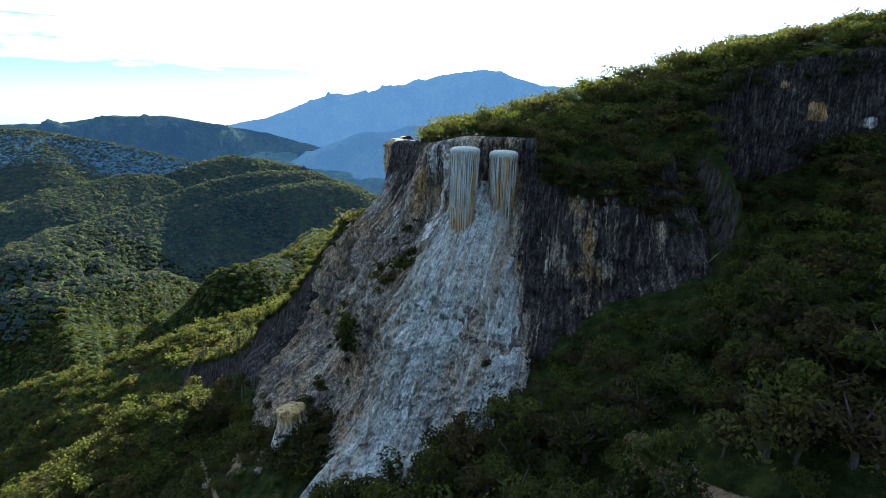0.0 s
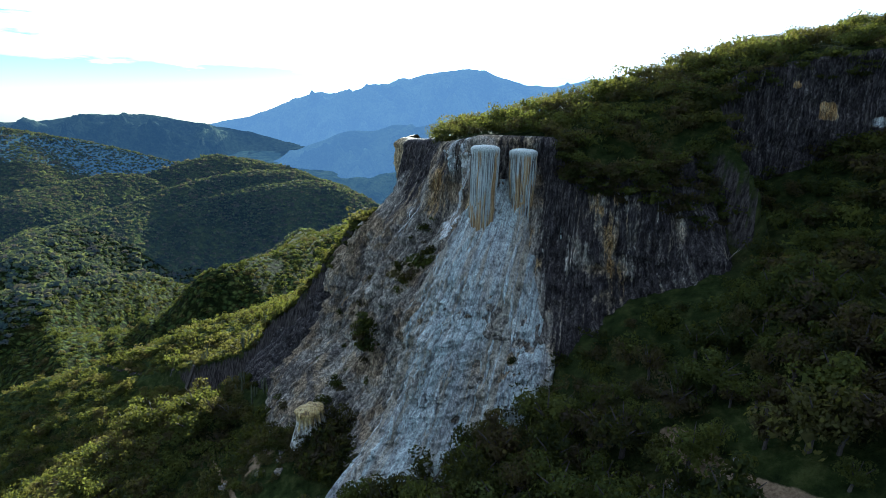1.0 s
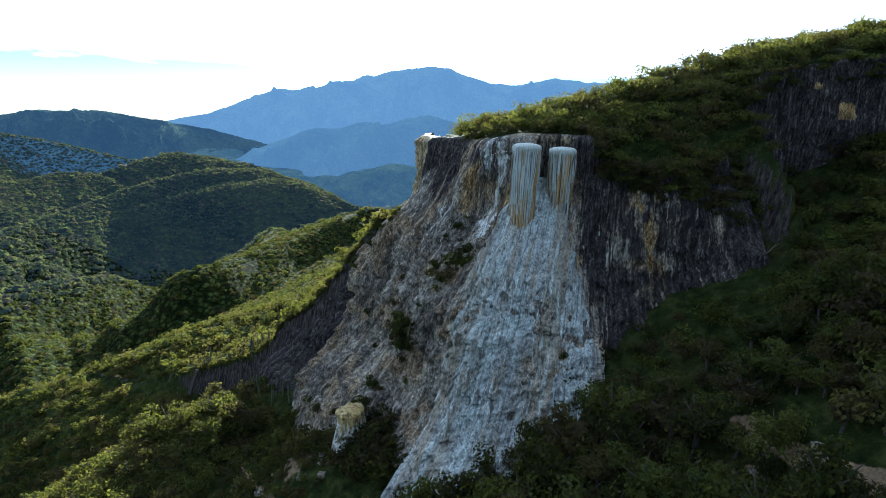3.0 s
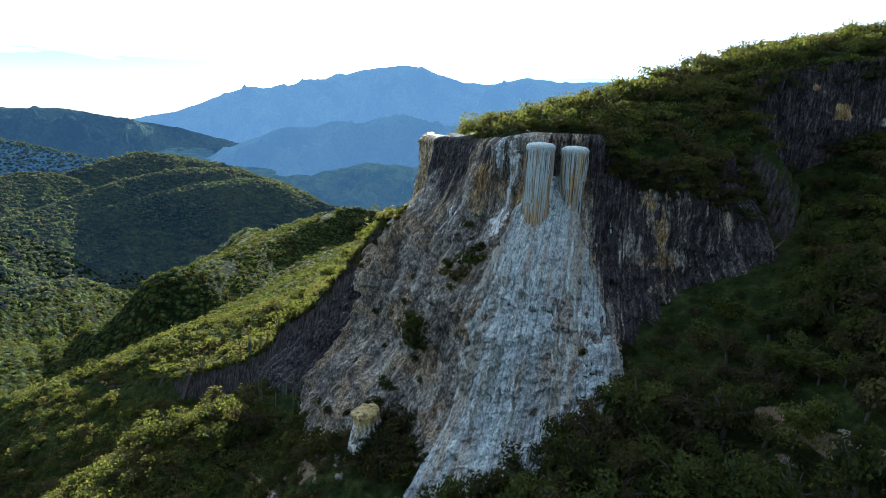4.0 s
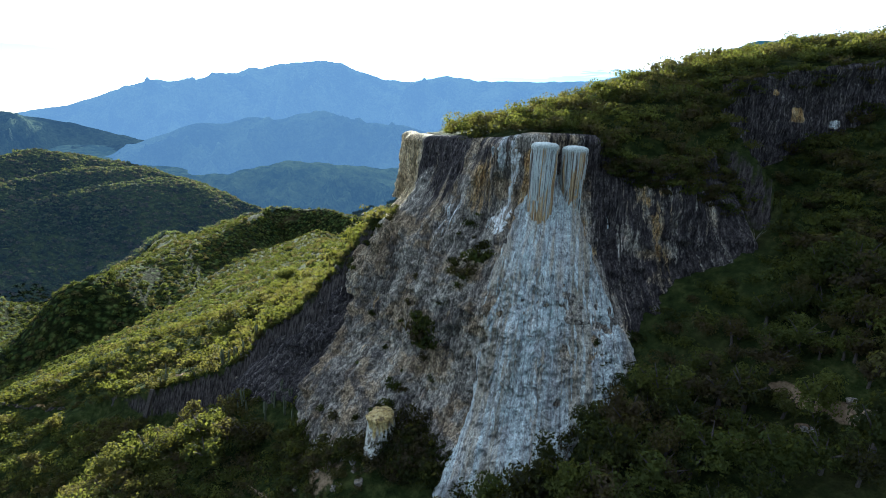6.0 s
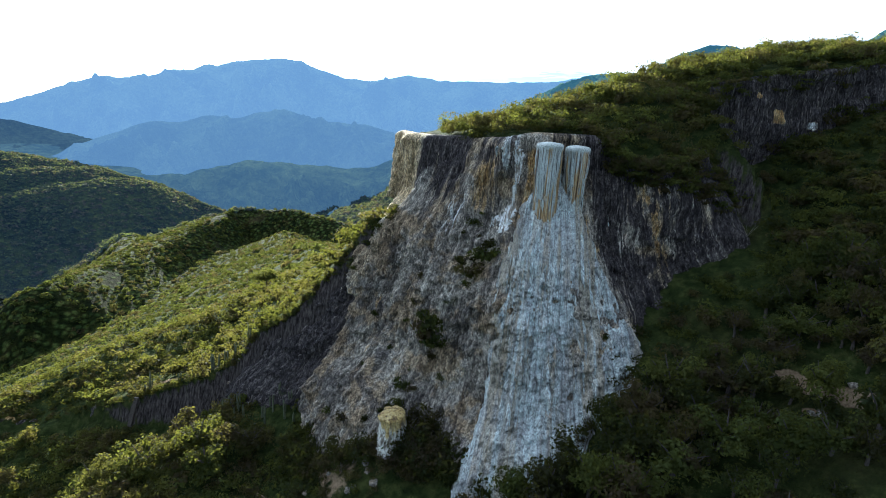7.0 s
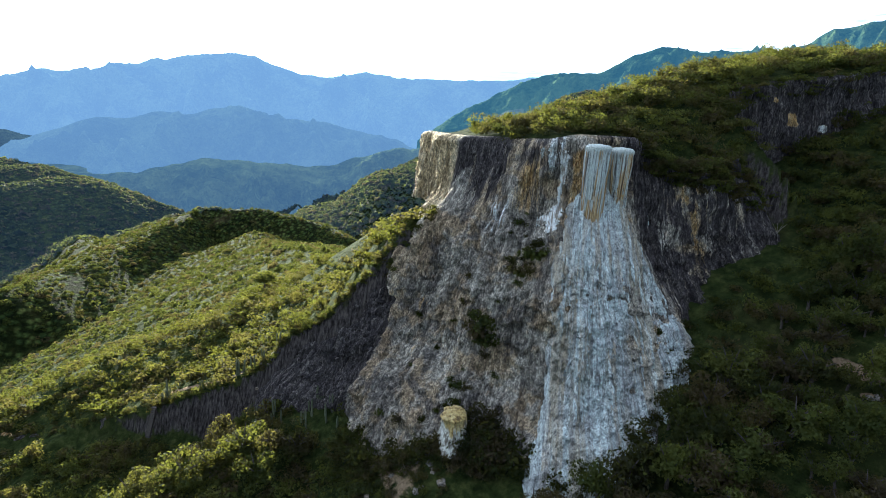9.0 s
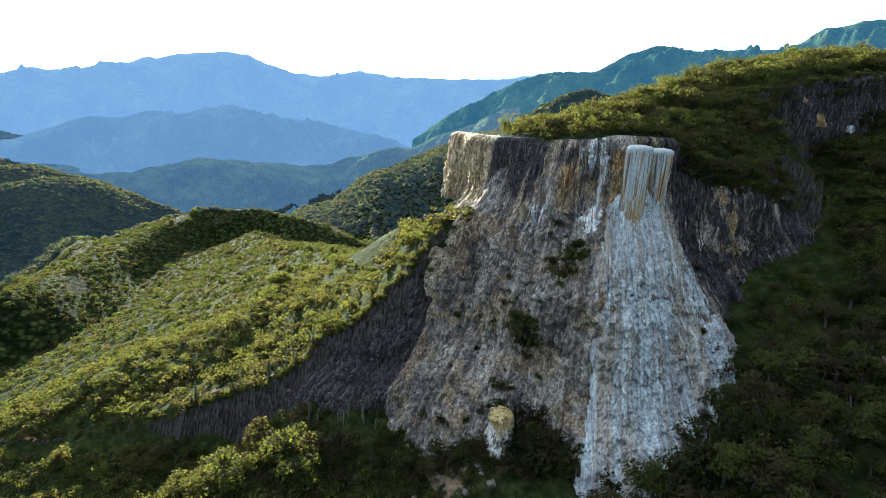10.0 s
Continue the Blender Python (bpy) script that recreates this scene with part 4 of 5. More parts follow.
# ---------------------------------------------------------------- the small spring mound
def mound_material():
    g = Graph("yellow_spring_calcite", 0.6, 0.3)
    uv = g.attr("face_uv", "Vector")
    line = g.noise(g.pos, (1.6, 1.6, 0.45), 7, 0.7)
    fine = g.noise(g.pos, 3.5, 6, 0.7)
    base = g.ramp(line, [(0.42, (0.13, 0.11, 0.08)), (0.49, (0.42, 0.41, 0.34)), (0.58, (0.62, 0.62, 0.54))])
    cap = g.span(g.math("ADD", g.attr("ochre"), g.math("MULTIPLY", g.math("SUBTRACT", line, 0.5), 2.0)), 0.5, 0.95)
    base = g.mix(cap, base, g.ramp(line, [(0.40, (0.09, 0.055, 0.02)), (0.48, (0.30, 0.21, 0.06)), (0.58, (0.44, 0.35, 0.15))]))
    g.bump(g.math("ADD", line, fine), 1.0, 0.2)
    return g.done(g.shade(base, g.span(fine, 0.42, 0.58, 0.7, 1.2)))


m_mound = mound_material()


def spring_mound():
    t = thing("spring_mound", "yellow-topped calcite mound with white dripping apron", "rock formation", pose(-25.7, 81.4, 2.0, 0, 0, 40) @ Matrix.Diagonal((1.12, 1.12, 1.12, 1)))
    phi = np.linspace(0, 2 * np.pi, 60, endpoint=False)
    prof = np.linspace(0, 1, 40)
    P, S = np.meshgrid(phi, prof, indexing="xy")
    z = 1.2 + 5.9 * S
    r = np.interp(S, [0, 0.35, 0.6, 0.78, 0.9, 0.97, 1.0], [2.7, 2.1, 1.7, 1.7, 1.95, 1.5, 0.0])
    r = r * (1 + 0.16 * vnoise(np.cos(P) * 2.5, np.sin(P) * 2.5, S * 1.2, 81) + 0.09 * (1 - 2 * np.abs(vnoise(P * 5, S * 1.0, 0, 82))) * (1 - S ** 6))
    och = 0.35 + smoothstep(0.45, 0.75, S + 0.25 * vnoise(P * 2, 0, 0, 83))
    me = grid_mesh("mound", 1.2 * r * np.cos(P), r * np.sin(P), z, m_mound, True, {"face_uv": np.stack([P * 2, z, 0 * z], -1), "ochre": och * 0.95, "dark": 0 * z - 0.2})
    part("mound", me, t)
    for k in range(9):
        ang = -2.6 + k * 0.33
        zs = np.linspace(6.2, 2.0 + 0.5 * math.sin(k * 2.1), 8)
        rr = np.interp(zs, [2, 4, 6.2], [2.2, 1.95, 1.65])
        vs, fs = tube([(1.2 * q * math.cos(ang), q * math.sin(ang), z_) for q, z_ in zip(rr, zs)], np.interp(zs, [2, 4, 6.2], [0.08, 0.22, 0.26]), 7)
        part("drip", mesh_of("drip", vs, fs, m_mound, True, {"face_uv": np.stack([vs[:, 0] * 3, vs[:, 2], vs[:, 1]], -1), "ochre": np.clip((vs[:, 2] - 3.5) / 2.5, 0, 0.9), "dark": 0 * vs[:, 0]}), t, "white calcite drip")


spring_mound()

# ---------------------------------------------------------------- far mountains


def far_range(name, bearings, heights, distance, fall, material_, label, seed, uneven=0.0):
    """A mountain range: its skyline by bearing and angle of height, seen from the middle of the walk."""
    a = np.arange(bearings[0], bearings[-1] + 0.01, 0.22)
    h = np.interp(a, bearings, heights) + 0.06 * fbm(a * 1.3, seed, 0, 4, seed) + uneven * fbm(a * 0.22, seed, 0, 3, seed + 3)
    ex, ey, ez = -36.0, 5.0, 59.0
    depth = np.linspace(-1, 0.3, 72)
    Aq, D = np.meshgrid(np.radians(a), depth, indexing="ij")
    rr = distance * (1 + 0.32 * D)
    crest = ez + distance * np.tan(np.radians(h))[:, None]
    x, y = ex + rr * np.sin(Aq), ey + rr * np.cos(Aq)
    z = crest - fall * distance * 0.32 * (np.sqrt(D * D + 0.012) - 0.11)
    spread = np.clip(-D * 3.0, 0, 1) * distance
    z = z + spread * (0.055 * (ridged(x / (0.10 * distance), y / (0.14 * distance), 5, seed) - 1.2) + 0.010 * (ridged(x / (0.030 * distance), y / (0.045 * distance), 4, seed + 5) - 1.0))
    z = z - 900 * np.maximum(np.abs(D) - 0.86, 0)
    ob = new(name, grid_mesh(name, x.T, y.T, z.T, material_))
    return tagged(ob, label, "mountain", kind="structure")


# emission on each range stands in for the haze in front of it
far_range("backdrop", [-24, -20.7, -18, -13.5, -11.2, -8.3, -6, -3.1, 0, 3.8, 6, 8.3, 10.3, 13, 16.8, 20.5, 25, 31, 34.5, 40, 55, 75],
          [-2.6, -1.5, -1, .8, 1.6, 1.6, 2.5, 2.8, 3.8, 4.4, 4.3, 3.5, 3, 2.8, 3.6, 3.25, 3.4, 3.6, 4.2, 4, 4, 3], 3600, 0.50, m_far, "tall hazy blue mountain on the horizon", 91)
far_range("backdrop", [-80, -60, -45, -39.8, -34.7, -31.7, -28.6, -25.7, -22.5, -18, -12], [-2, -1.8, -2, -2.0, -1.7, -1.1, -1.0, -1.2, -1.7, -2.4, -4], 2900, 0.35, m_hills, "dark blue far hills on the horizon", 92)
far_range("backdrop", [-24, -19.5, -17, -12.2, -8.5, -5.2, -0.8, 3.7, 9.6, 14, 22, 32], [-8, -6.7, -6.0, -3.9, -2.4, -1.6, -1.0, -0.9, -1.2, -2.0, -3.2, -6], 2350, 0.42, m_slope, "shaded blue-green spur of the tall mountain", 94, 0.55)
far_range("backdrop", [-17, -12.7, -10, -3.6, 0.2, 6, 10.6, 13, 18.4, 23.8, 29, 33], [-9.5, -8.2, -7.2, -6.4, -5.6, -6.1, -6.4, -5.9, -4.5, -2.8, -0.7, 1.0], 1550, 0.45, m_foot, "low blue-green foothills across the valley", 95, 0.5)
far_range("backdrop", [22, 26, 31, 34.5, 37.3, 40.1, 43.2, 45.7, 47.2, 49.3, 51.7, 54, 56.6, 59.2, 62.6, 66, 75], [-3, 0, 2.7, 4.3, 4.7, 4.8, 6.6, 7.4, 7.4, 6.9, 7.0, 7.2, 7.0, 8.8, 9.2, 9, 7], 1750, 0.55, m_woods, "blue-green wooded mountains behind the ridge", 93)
# ---------------------------------------------------------------- trees and bushes
def card_crown(seed, n, size):
    """A far crown: leaf sprays over an uneven rounded shell, open to the light."""
    rng_ = np.random.RandomState(seed)
    d = rng_.normal(size=(n, 3))
    d[:, 2] = np.abs(d[:, 2]) * 0.9
    d /= np.linalg.norm(d, axis=1)[:, None]
    at = d * rng_.uniform(0.62, 1.0, (n, 1)) * np.array([[1.0, 1.0, 0.95]])
    nrm = d + 0.55 * rng_.normal(size=(n, 3))
    nrm /= np.linalg.norm(nrm, axis=1)[:, None]
    a = np.cross(nrm, rng_.normal(size=(n, 3)))
    a /= np.linalg.norm(a, axis=1)[:, None]
    b = np.cross(nrm, a)
    s_ = size * rng_.uniform(0.7, 1.3, (n, 1))
    tri = np.stack([at + a * s_, at - 0.5 * a * s_ + 0.8 * b * s_, at - 0.5 * a * s_ - 0.8 * b * s_], 1).reshape(-1, 3)
    return tri, np.arange(3 * n).reshape(-1, 3)


def crown_arrays(seed, rx, rz, lobes, leaves, size, low=0.15):
    """Small leaf blades spread over a handful of overlapping clumps."""
    rng = np.random.RandomState(seed)
    c = rng.normal(size=(lobes, 3)) * np.array([0.42, 0.42, 0.30]) * np.array([rx, rx, rz])
    c[:, 2] = np.abs(c[:, 2]) * 1.1 + rz * low
    rad_ = rng.uniform(0.34, 0.60, lobes)[:, None] * np.array([[rx, rx, rz * 0.85]])
    pick = rng.randint(0, lobes, leaves)
    d = rng.normal(size=(leaves, 3))
    d[:, 2] = np.where(d[:, 2] < -0.4, -d[:, 2], d[:, 2])
    d /= np.linalg.norm(d, axis=1)[:, None]
    at = c[pick] + d * rad_[pick] * rng.uniform(0.70, 1.08, (leaves, 1))
    n = d + 0.42 * rng.normal(size=(leaves, 3))
    n /= np.linalg.norm(n, axis=1)[:, None]
    a = np.cross(n, rng.normal(size=(leaves, 3)))
    a /= np.linalg.norm(a, axis=1)[:, None]
    b = np.cross(n, a)
    s = size * rng.uniform(0.55, 1.35, (leaves, 1))
    v = np.stack([at - a * s * 0.5, at + b * s * 0.34, at + a * s * 0.62, at - b * s * 0.30], 1).reshape(-1, 3)
    q = np.arange(leaves * 4).reshape(-1, 4)
    f = np.concatenate([q[:, [0, 1, 2]], q[:, [0, 2, 3]]])
    n_in = max(leaves // 6, 20)                          # larger blades inside shut the crown
    at = c[rng.randint(0, lobes, n_in)] * rng.uniform(0.5, 1.0, (n_in, 1))
    t1, t2 = rng.normal(size=(n_in, 3)), rng.normal(size=(n_in, 3))
    k = 0.12 * rx
    inner = np.stack([at + k * t1, at + k * t2, at - k * t1 - 0.6 * k * t2], 1).reshape(-1, 3)
    return np.concatenate([v, inner]), np.concatenate([f, np.arange(3 * n_in).reshape(-1, 3) + len(v)])


def wood_arrays(seed, height, spread, thick):
    """A tapered trunk that forks into limbs."""
    rng = random.Random(seed)
    fork = height * rng.uniform(0.28, 0.4)
    lean = rng.uniform(-0.25, 0.25)
    pieces = [tube([(0, 0, -0.6), (lean * 0.3, 0, fork * 0.5), (lean, 0.1, fork)], [thick * 1.25, thick, thick * 0.8], 7)]
    n = rng.randint(4, 6)
    for k in range(n):
        ang = 6.28 * k / n + rng.uniform(-0.4, 0.4)
        rr, top = spread * rng.uniform(0.45, 0.8), height * rng.uniform(0.72, 0.95)
        mid = (lean + 0.5 * rr * math.cos(ang), 0.1 + 0.5 * rr * math.sin(ang), fork + (top - fork) * 0.55)
        pieces.append(tube([(lean, 0.1, fork - 0.1), mid, (lean + rr * math.cos(ang), 0.1 + rr * math.sin(ang), top)], [thick * 0.6, thick * 0.38, thick * 0.12], 5))
    return joined(pieces)


TREE_KINDS = [   # crown radius, crown height, clumps, leaves, leaf size, trunk height, label
    (2.5, 2.6, 13, 1080, 0.33, 3.3, "rounded green thorn tree on the slope"),
    (1.9, 2.2, 10, 760, 0.30, 2.7, "small dense green tree on the slope"),
    (2.9, 2.1, 15, 1120, 0.33, 3.4, "broad flat-topped green tree on the slope"),
    (2.0, 2.9, 10, 560, 0.32, 3.6, "thin-leaved tall scrub tree on the slope"),
    (1.5, 1.5, 7, 480, 0.27, 1.3, "low dark green bush on the slope")]


def tree_thing(k):
    rx, rz, lobes, leaves, size, high, label = TREE_KINDS[k]
    t = thing("tree" if k < 4 else "bush", label, "tree" if k < 4 else "bush", pose(0, 0, -500), "trees on the slope")
    v, f = wood_arrays(300 + k, high + rz * 0.4, rx, 0.13 + 0.03 * rx)
    part("trunk", mesh_of("trunk", v, f, m_bark), t)
    v, f = crown_arrays(400 + k, rx, rz, lobes, leaves, size)
    v = v + np.array([0, 0, high * 0.42])
    part("crown", mesh_of("crown", v, f, m_leaf, False), t)
    return t


def off_the_face(x, y, gap=1.2):
    """True where a plant can root: not on the bare rock face, nor on the bare rim, nor on a trail."""
    b, r = polar(x, y)
    low = outer_height(x, y)
    out_ = r > face_radius(np.clip(b, 150, 284), low) + gap
    inn = (r < face_radius(np.clip(b, 150, 284), 54.0) - 1.5)
    return (out_ | inn | (b < 180)) & (dirt_mask(x, y) < 0.35)


def jittered(x0, x1, y0, y1, step, seed):
    rng = np.random.RandomState(seed)
    X, Y = np.meshgrid(np.arange(x0, x1, step), np.arange(y0, y1, step))
    X = X + (np.arange(X.shape[0]) % 2)[:, None] * step * 0.5
    x, y = X.ravel() + rng.uniform(-0.42, 0.42, X.size) * step, Y.ravel() + rng.uniform(-0.42, 0.42, X.size) * step
    return x, y, rng


def slope_at(x, y):
    e = 0.8
    return np.hypot(ground_height(x + e, y) - ground_height(x - e, y), ground_height(x, y + e) - ground_height(x, y - e)) / (2 * e)


# trees on the slope nearest to the walk
x, y, rng = jittered(-66, 62, 37, 84, 3.2, 11)
ok = off_the_face(x, y, 3.4) & (slope_at(x, y) < 1.3)
x, y = x[ok], y[ok]
z = ground_height(x, y)
kinds = [tree_thing(k) for k in range(len(TREE_KINDS))]
NEAR = min(len(x), 300)
keep = np.argsort(y + 0.15 * np.abs(x))[:NEAR]
rest_x, rest_y = np.delete(x, keep), np.delete(y, keep)
used = set()
for i in keep:
    k = int(rng.choice(5, p=[0.27, 0.24, 0.20, 0.13, 0.16]))
    s = rng.uniform(0.8, 1.3)
    m = pose(x[i], y[i], z[i] - 0.1, rng.uniform(-5, 5), rng.uniform(-5, 5), rng.uniform(0, 360)) @ Matrix.Diagonal((s, s, s * rng.uniform(0.85, 1.15), 1))
    if k in used:
        copy_thing(kinds[k], m)
    else:
        used.add(k)
        kinds[k].matrix_world = m


for k, (tx, ty, s) in enumerate(((-60.7, 114.6, 1.75), (-57.5, 106.5, 1.6), (-52.5, 105.0, 1.5), (-63.5, 107.0, 1.45), (-68.0, 108.5, 1.7), (-72.0, 107.5, 1.5), (-66.5, 118.5, 1.3), (-48.0, 103.0, 1.3), (-70.5, 116.0, 1.4), (-77.0, 112.0, 1.6), (-56.0, 99.5, 1.4))):
    z0 = float(ground_height(np.array([tx]), np.array([ty]))[0])
    tagged(copy_thing(kinds[(0, 2, 1)[k % 3]], pose(tx, ty, z0 - 0.2, 0, 0, 77.0 * k) @ Matrix.Diagonal((s / kinds[(0, 2, 1)[k % 3]].scale[0], s / kinds[(0, 2, 1)[k % 3]].scale[1], s / kinds[(0, 2, 1)[k % 3]].scale[2], 1))), "large sunlit round-crowned tree below the scarp", group="large trees below the scarp")


def umbrella_tree(x, y):
    t = thing("tree", "tall umbrella-crowned tree standing alone on the spur", "tree", pose(x, y, float(ground_height(np.array([x]), np.array([y]))[0]) - 0.2))
    v, f = wood_arrays(331, 7.2, 4.6, 0.32)
    part("trunk", mesh_of("trunk", v, f, m_bark), t)
    v, f = crown_arrays(431, 5.2, 3.0, 26, 2600, 0.5)
    part("crown", mesh_of("crown", v + np.array([0, 0, 3.6]), f, m_leaf, False), t)


umbrella_tree(-39.5, 216.5)


def woods(name, label, x, y, z, sizes, seed, variants, mat, tall=1.0, tint_low=0.0, tint_high=1.0):
    """Many plants that nobody could count, as one mesh."""
    rng = np.random.RandomState(seed)
    which = rng.randint(0, len(variants), len(x))
    vs, fs, ts, at = [], [], [], 0
    for k, (v, f) in enumerate(variants):
        idx = np.nonzero(which == k)[0]
        if not len(idx):
            continue
        ang = rng.uniform(0, 6.283, len(idx))
        c, s_ = np.cos(ang)[:, None], np.sin(ang)[:, None]
        size = sizes[idx][:, None]
        vx = (v[None, :, 0] * c - v[None, :, 1] * s_) * size + x[idx][:, None]
        vy = (v[None, :, 0] * s_ + v[None, :, 1] * c) * size + y[idx][:, None]
        vz = v[None, :, 2] * size * tall * rng.uniform(0.8, 1.2, (len(idx), 1)) + z[idx][:, None]
        vs.append(np.stack([vx, vy, vz], -1).reshape(-1, 3))
        fs.append((f[None] + (at + np.arange(len(idx)) * len(v))[:, None, None]).reshape(-1, f.shape[1]))
        ts.append(np.repeat(rng.uniform(tint_low, tint_high, len(idx)), len(v)))
        at += len(idx) * len(v)
    me = mesh_of(name, np.concatenate(vs), np.concatenate(fs), mat, False, {"tint": np.concatenate(ts)})
    return tagged(new(name, me), label, "trees", kind="stuff")


def lifted(seed, rx, rz, lobes, leaves, size, high):
    v, f = crown_arrays(seed, rx, rz, lobes, leaves, size)
    return v + np.array([0, 0, high]), f


MID = [lifted(500 + k, 1.0 + 0.1 * k, 1.05 - 0.06 * k, 8, 205, 0.225, 0.40) for k in range(5)]
RIDGE = [lifted(540 + k, 1.0 + 0.1 * k, 1.1 - 0.05 * k, 9, 240, 0.165, 0.42) for k in range(5)]
LOW = [lifted(520 + k, 1.0 + 0.08 * k, 0.85, 8, 165, 0.27, 0.25) for k in range(6)]

# the rest of the slope, the gully at the foot of the face, the shade below the spur
x2, y2, rng = jittered(-150, 92, 84, 150, 3.0, 12)
ok = off_the_face(x2, y2) & (slope_at(x2, y2) < 1.5) & (y2 < scarp_line(x2) - np.where(x2 < -50, 6.5, 1.0)) & (ground_height(x2, y2) < outer_height(x2, y2) + 0.5)
x2, y2 = np.concatenate([rest_x, x2[ok]]), np.concatenate([rest_y, y2[ok]])
woods("slope_scrub", "dark green scrub trees at the foot of the cliff", x2, y2, ground_height(x2, y2) - 0.2, rng.uniform(1.0, 2.5, len(x2)), 21, MID, m_leaf)
x2, y2, rng = jittered(-150, -60, 40, 110, 4.0, 13)
woods("slope_scrub", "dark green scrub trees in the ravine", x2, y2, ground_height(x2, y2) - 0.2, rng.uniform(1.2, 2.6, len(x2)), 22, LOW, m_leaf)

x2, y2, rng = jittered(-205, -60, 110, 240, 3.8, 53)
ok = (y2 < scarp_line(x2) - 7.0) & (x2 > -0.95 * y2 - 20) & ((x2 < -150) | (y2 > 150))
x2, y2 = x2[ok], y2[ok]
woods("slope_scrub", "dark green scrub trees below the scarp", x2, y2, ground_height(x2, y2) - 0.2, rng.uniform(1.1, 2.4, len(x2)), 54, LOW, m_leaf)

rng = np.random.RandomState(29)
fx = rng.uniform(-125, -47, 110)
fy = scarp_line(fx) - 7.0 - 7.0 * rng.uniform(0, 1, 110)
woods("scarp_scrub", "sunlit green trees at the foot of the scarp", fx, fy, ground_height(fx, fy) - 0.2, rng.uniform(1.0, 2.2, len(fx)), 30, MID, m_leaf, 1.1, 0.2, 0.9)

rng = np.random.RandomState(46)
fx = np.concatenate([rng.uniform(-54, -22, 170), rng.uniform(-120, -54, 120)])
fy = scarp_line(fx) + rng.uniform(-0.3, 1.8, len(fx))
woods("scarp_rim_scrub", "sunlit green scrub hanging over the scarp edge", fx, fy, outer_height(fx, scarp_line(fx) + 1.2) - 0.9, rng.uniform(0.5, 1.3, len(fx)), 47, MID, m_leaf, 1.0, 0.2, 0.9)

# the wooded hill above the cliffs
x3, y3, rng = jittered(-6, 135, 72, 125, 2.55, 14)
h3 = ground_height(x3, y3)
ok = off_the_face(x3, y3) & (h3 > outer_height(x3, y3) + 0.5) & (slope_at(x3, y3) < 2.4) & ~((x3 < 8) & (y3 < 97) & (h3 > 50)) & (x3 + 0.25 * (y3 - 105) > -4.5)
x3, y3, h3 = x3[ok], y3[ok], h3[ok]
woods("hilltop_woods", "sunlit yellow-green thorn trees on the ridge", x3, y3, h3 - 0.2, rng.uniform(1.2, 2.7, len(x3)), 23, RIDGE, m_leaf, 1.05, 0.15, 0.9)
x3, y3, rng = jittered(36, 120, 56, 95, 3.2, 15)
ok = (slope_at(x3, y3) < np.where(x3 < 58, 3.0, 1.6)) & (off_the_face(x3, y3) | ((x3 > 38) & (x3 < 56) & (y3 > 76))) & ~((x3 < 62) & (y3 < 84) & (outer_height(x3, y3) > 300))
x3, y3 = x3[ok], y3[ok]
woods("slope_scrub", "dark scrub on the steep slope below the ridge", x3, y3, ground_height(x3, y3) - 0.2, rng.uniform(1.1, 2.4, len(x3)), 24, MID, m_leaf)

# the sunlit spur and saddle
x4, y4, rng = jittered(-175, 25, 108, 232, 3.5, 16)
bare = fbm(x4 / 14, y4 / 14, 0, 3, 8)
ok = off_the_face(x4, y4, 0.5) & (y4 > scarp_line(x4) + 0.3) & (slope_at(x4, y4) < 4.0) & (bare > -0.8) & ((np.hypot(x4 + 19, y4 - 152) > 9) | (bare > 0.25)) & ~((np.abs(x4 + 12) < 10) & (y4 > 172) & (y4 < 212)) & (ground_height(x4, y4) < 48)
x4, y4 = x4[ok], y4[ok]
saddle = 1 - 0.6 * np.exp(-((x4 + 19) / 9) ** 4 - ((y4 - 160) / 16) ** 4)
woods("spur_scrub", "sunlit green scrub covering the spur", x4, y4, ground_height(x4, y4) - 0.3, saddle * rng.uniform(0.9, 2.1, len(x4)) ** 1.5, 25, LOW, m_leaf, 1.0, 0.1, 0.95)


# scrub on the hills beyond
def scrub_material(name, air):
    """Crowns on the hills; air: emission standing in for haze before the far ones."""
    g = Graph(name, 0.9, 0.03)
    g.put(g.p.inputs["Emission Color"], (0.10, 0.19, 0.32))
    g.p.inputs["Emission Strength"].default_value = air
    geo = g.n.new("ShaderNodeNewGeometry")
    colour = g.ramp(g.attr("tint"), [(0.0, (0.014, 0.022, 0.007)), (0.4, (0.026, 0.037, 0.009)), (0.7, (0.044, 0.052, 0.012)), (0.86, (0.050, 0.040, 0.017)), (1.0, (0.036, 0.027, 0.016))])
    g.bump(g.noise(g.pos, 1.2, 4, 0.7), 1.0, 0.8)
    colour = g.shade(colour, g.math("MULTIPLY", g.span(g.noise(g.pos, 0.9, 5, 0.7), 0.3, 0.7, 0.6, 1.4), g.span(geo.outputs["Random Per Island"], 0.0, 1.0, 0.62, 1.4)))
    g.put(g.p.inputs["Base Color"], colour)
    glow = g.n.new("ShaderNodeBsdfTranslucent")
    g.put(glow.inputs[0], g.mix(0.45, g.shade(colour, 3.4), (0.20, 0.19, 0.022)))
    both = g.n.new("ShaderNodeMixShader")
    both.inputs[0].default_value = 0.27
    g.l.new(g.p.outputs[0], both.inputs[1])
    g.l.new(glow.outputs[0], both.inputs[2])
    g.l.new(both.outputs[0], g.n["Material Output"].inputs[0])
    return g.m


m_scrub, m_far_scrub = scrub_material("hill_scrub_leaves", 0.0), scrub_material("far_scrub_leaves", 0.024)


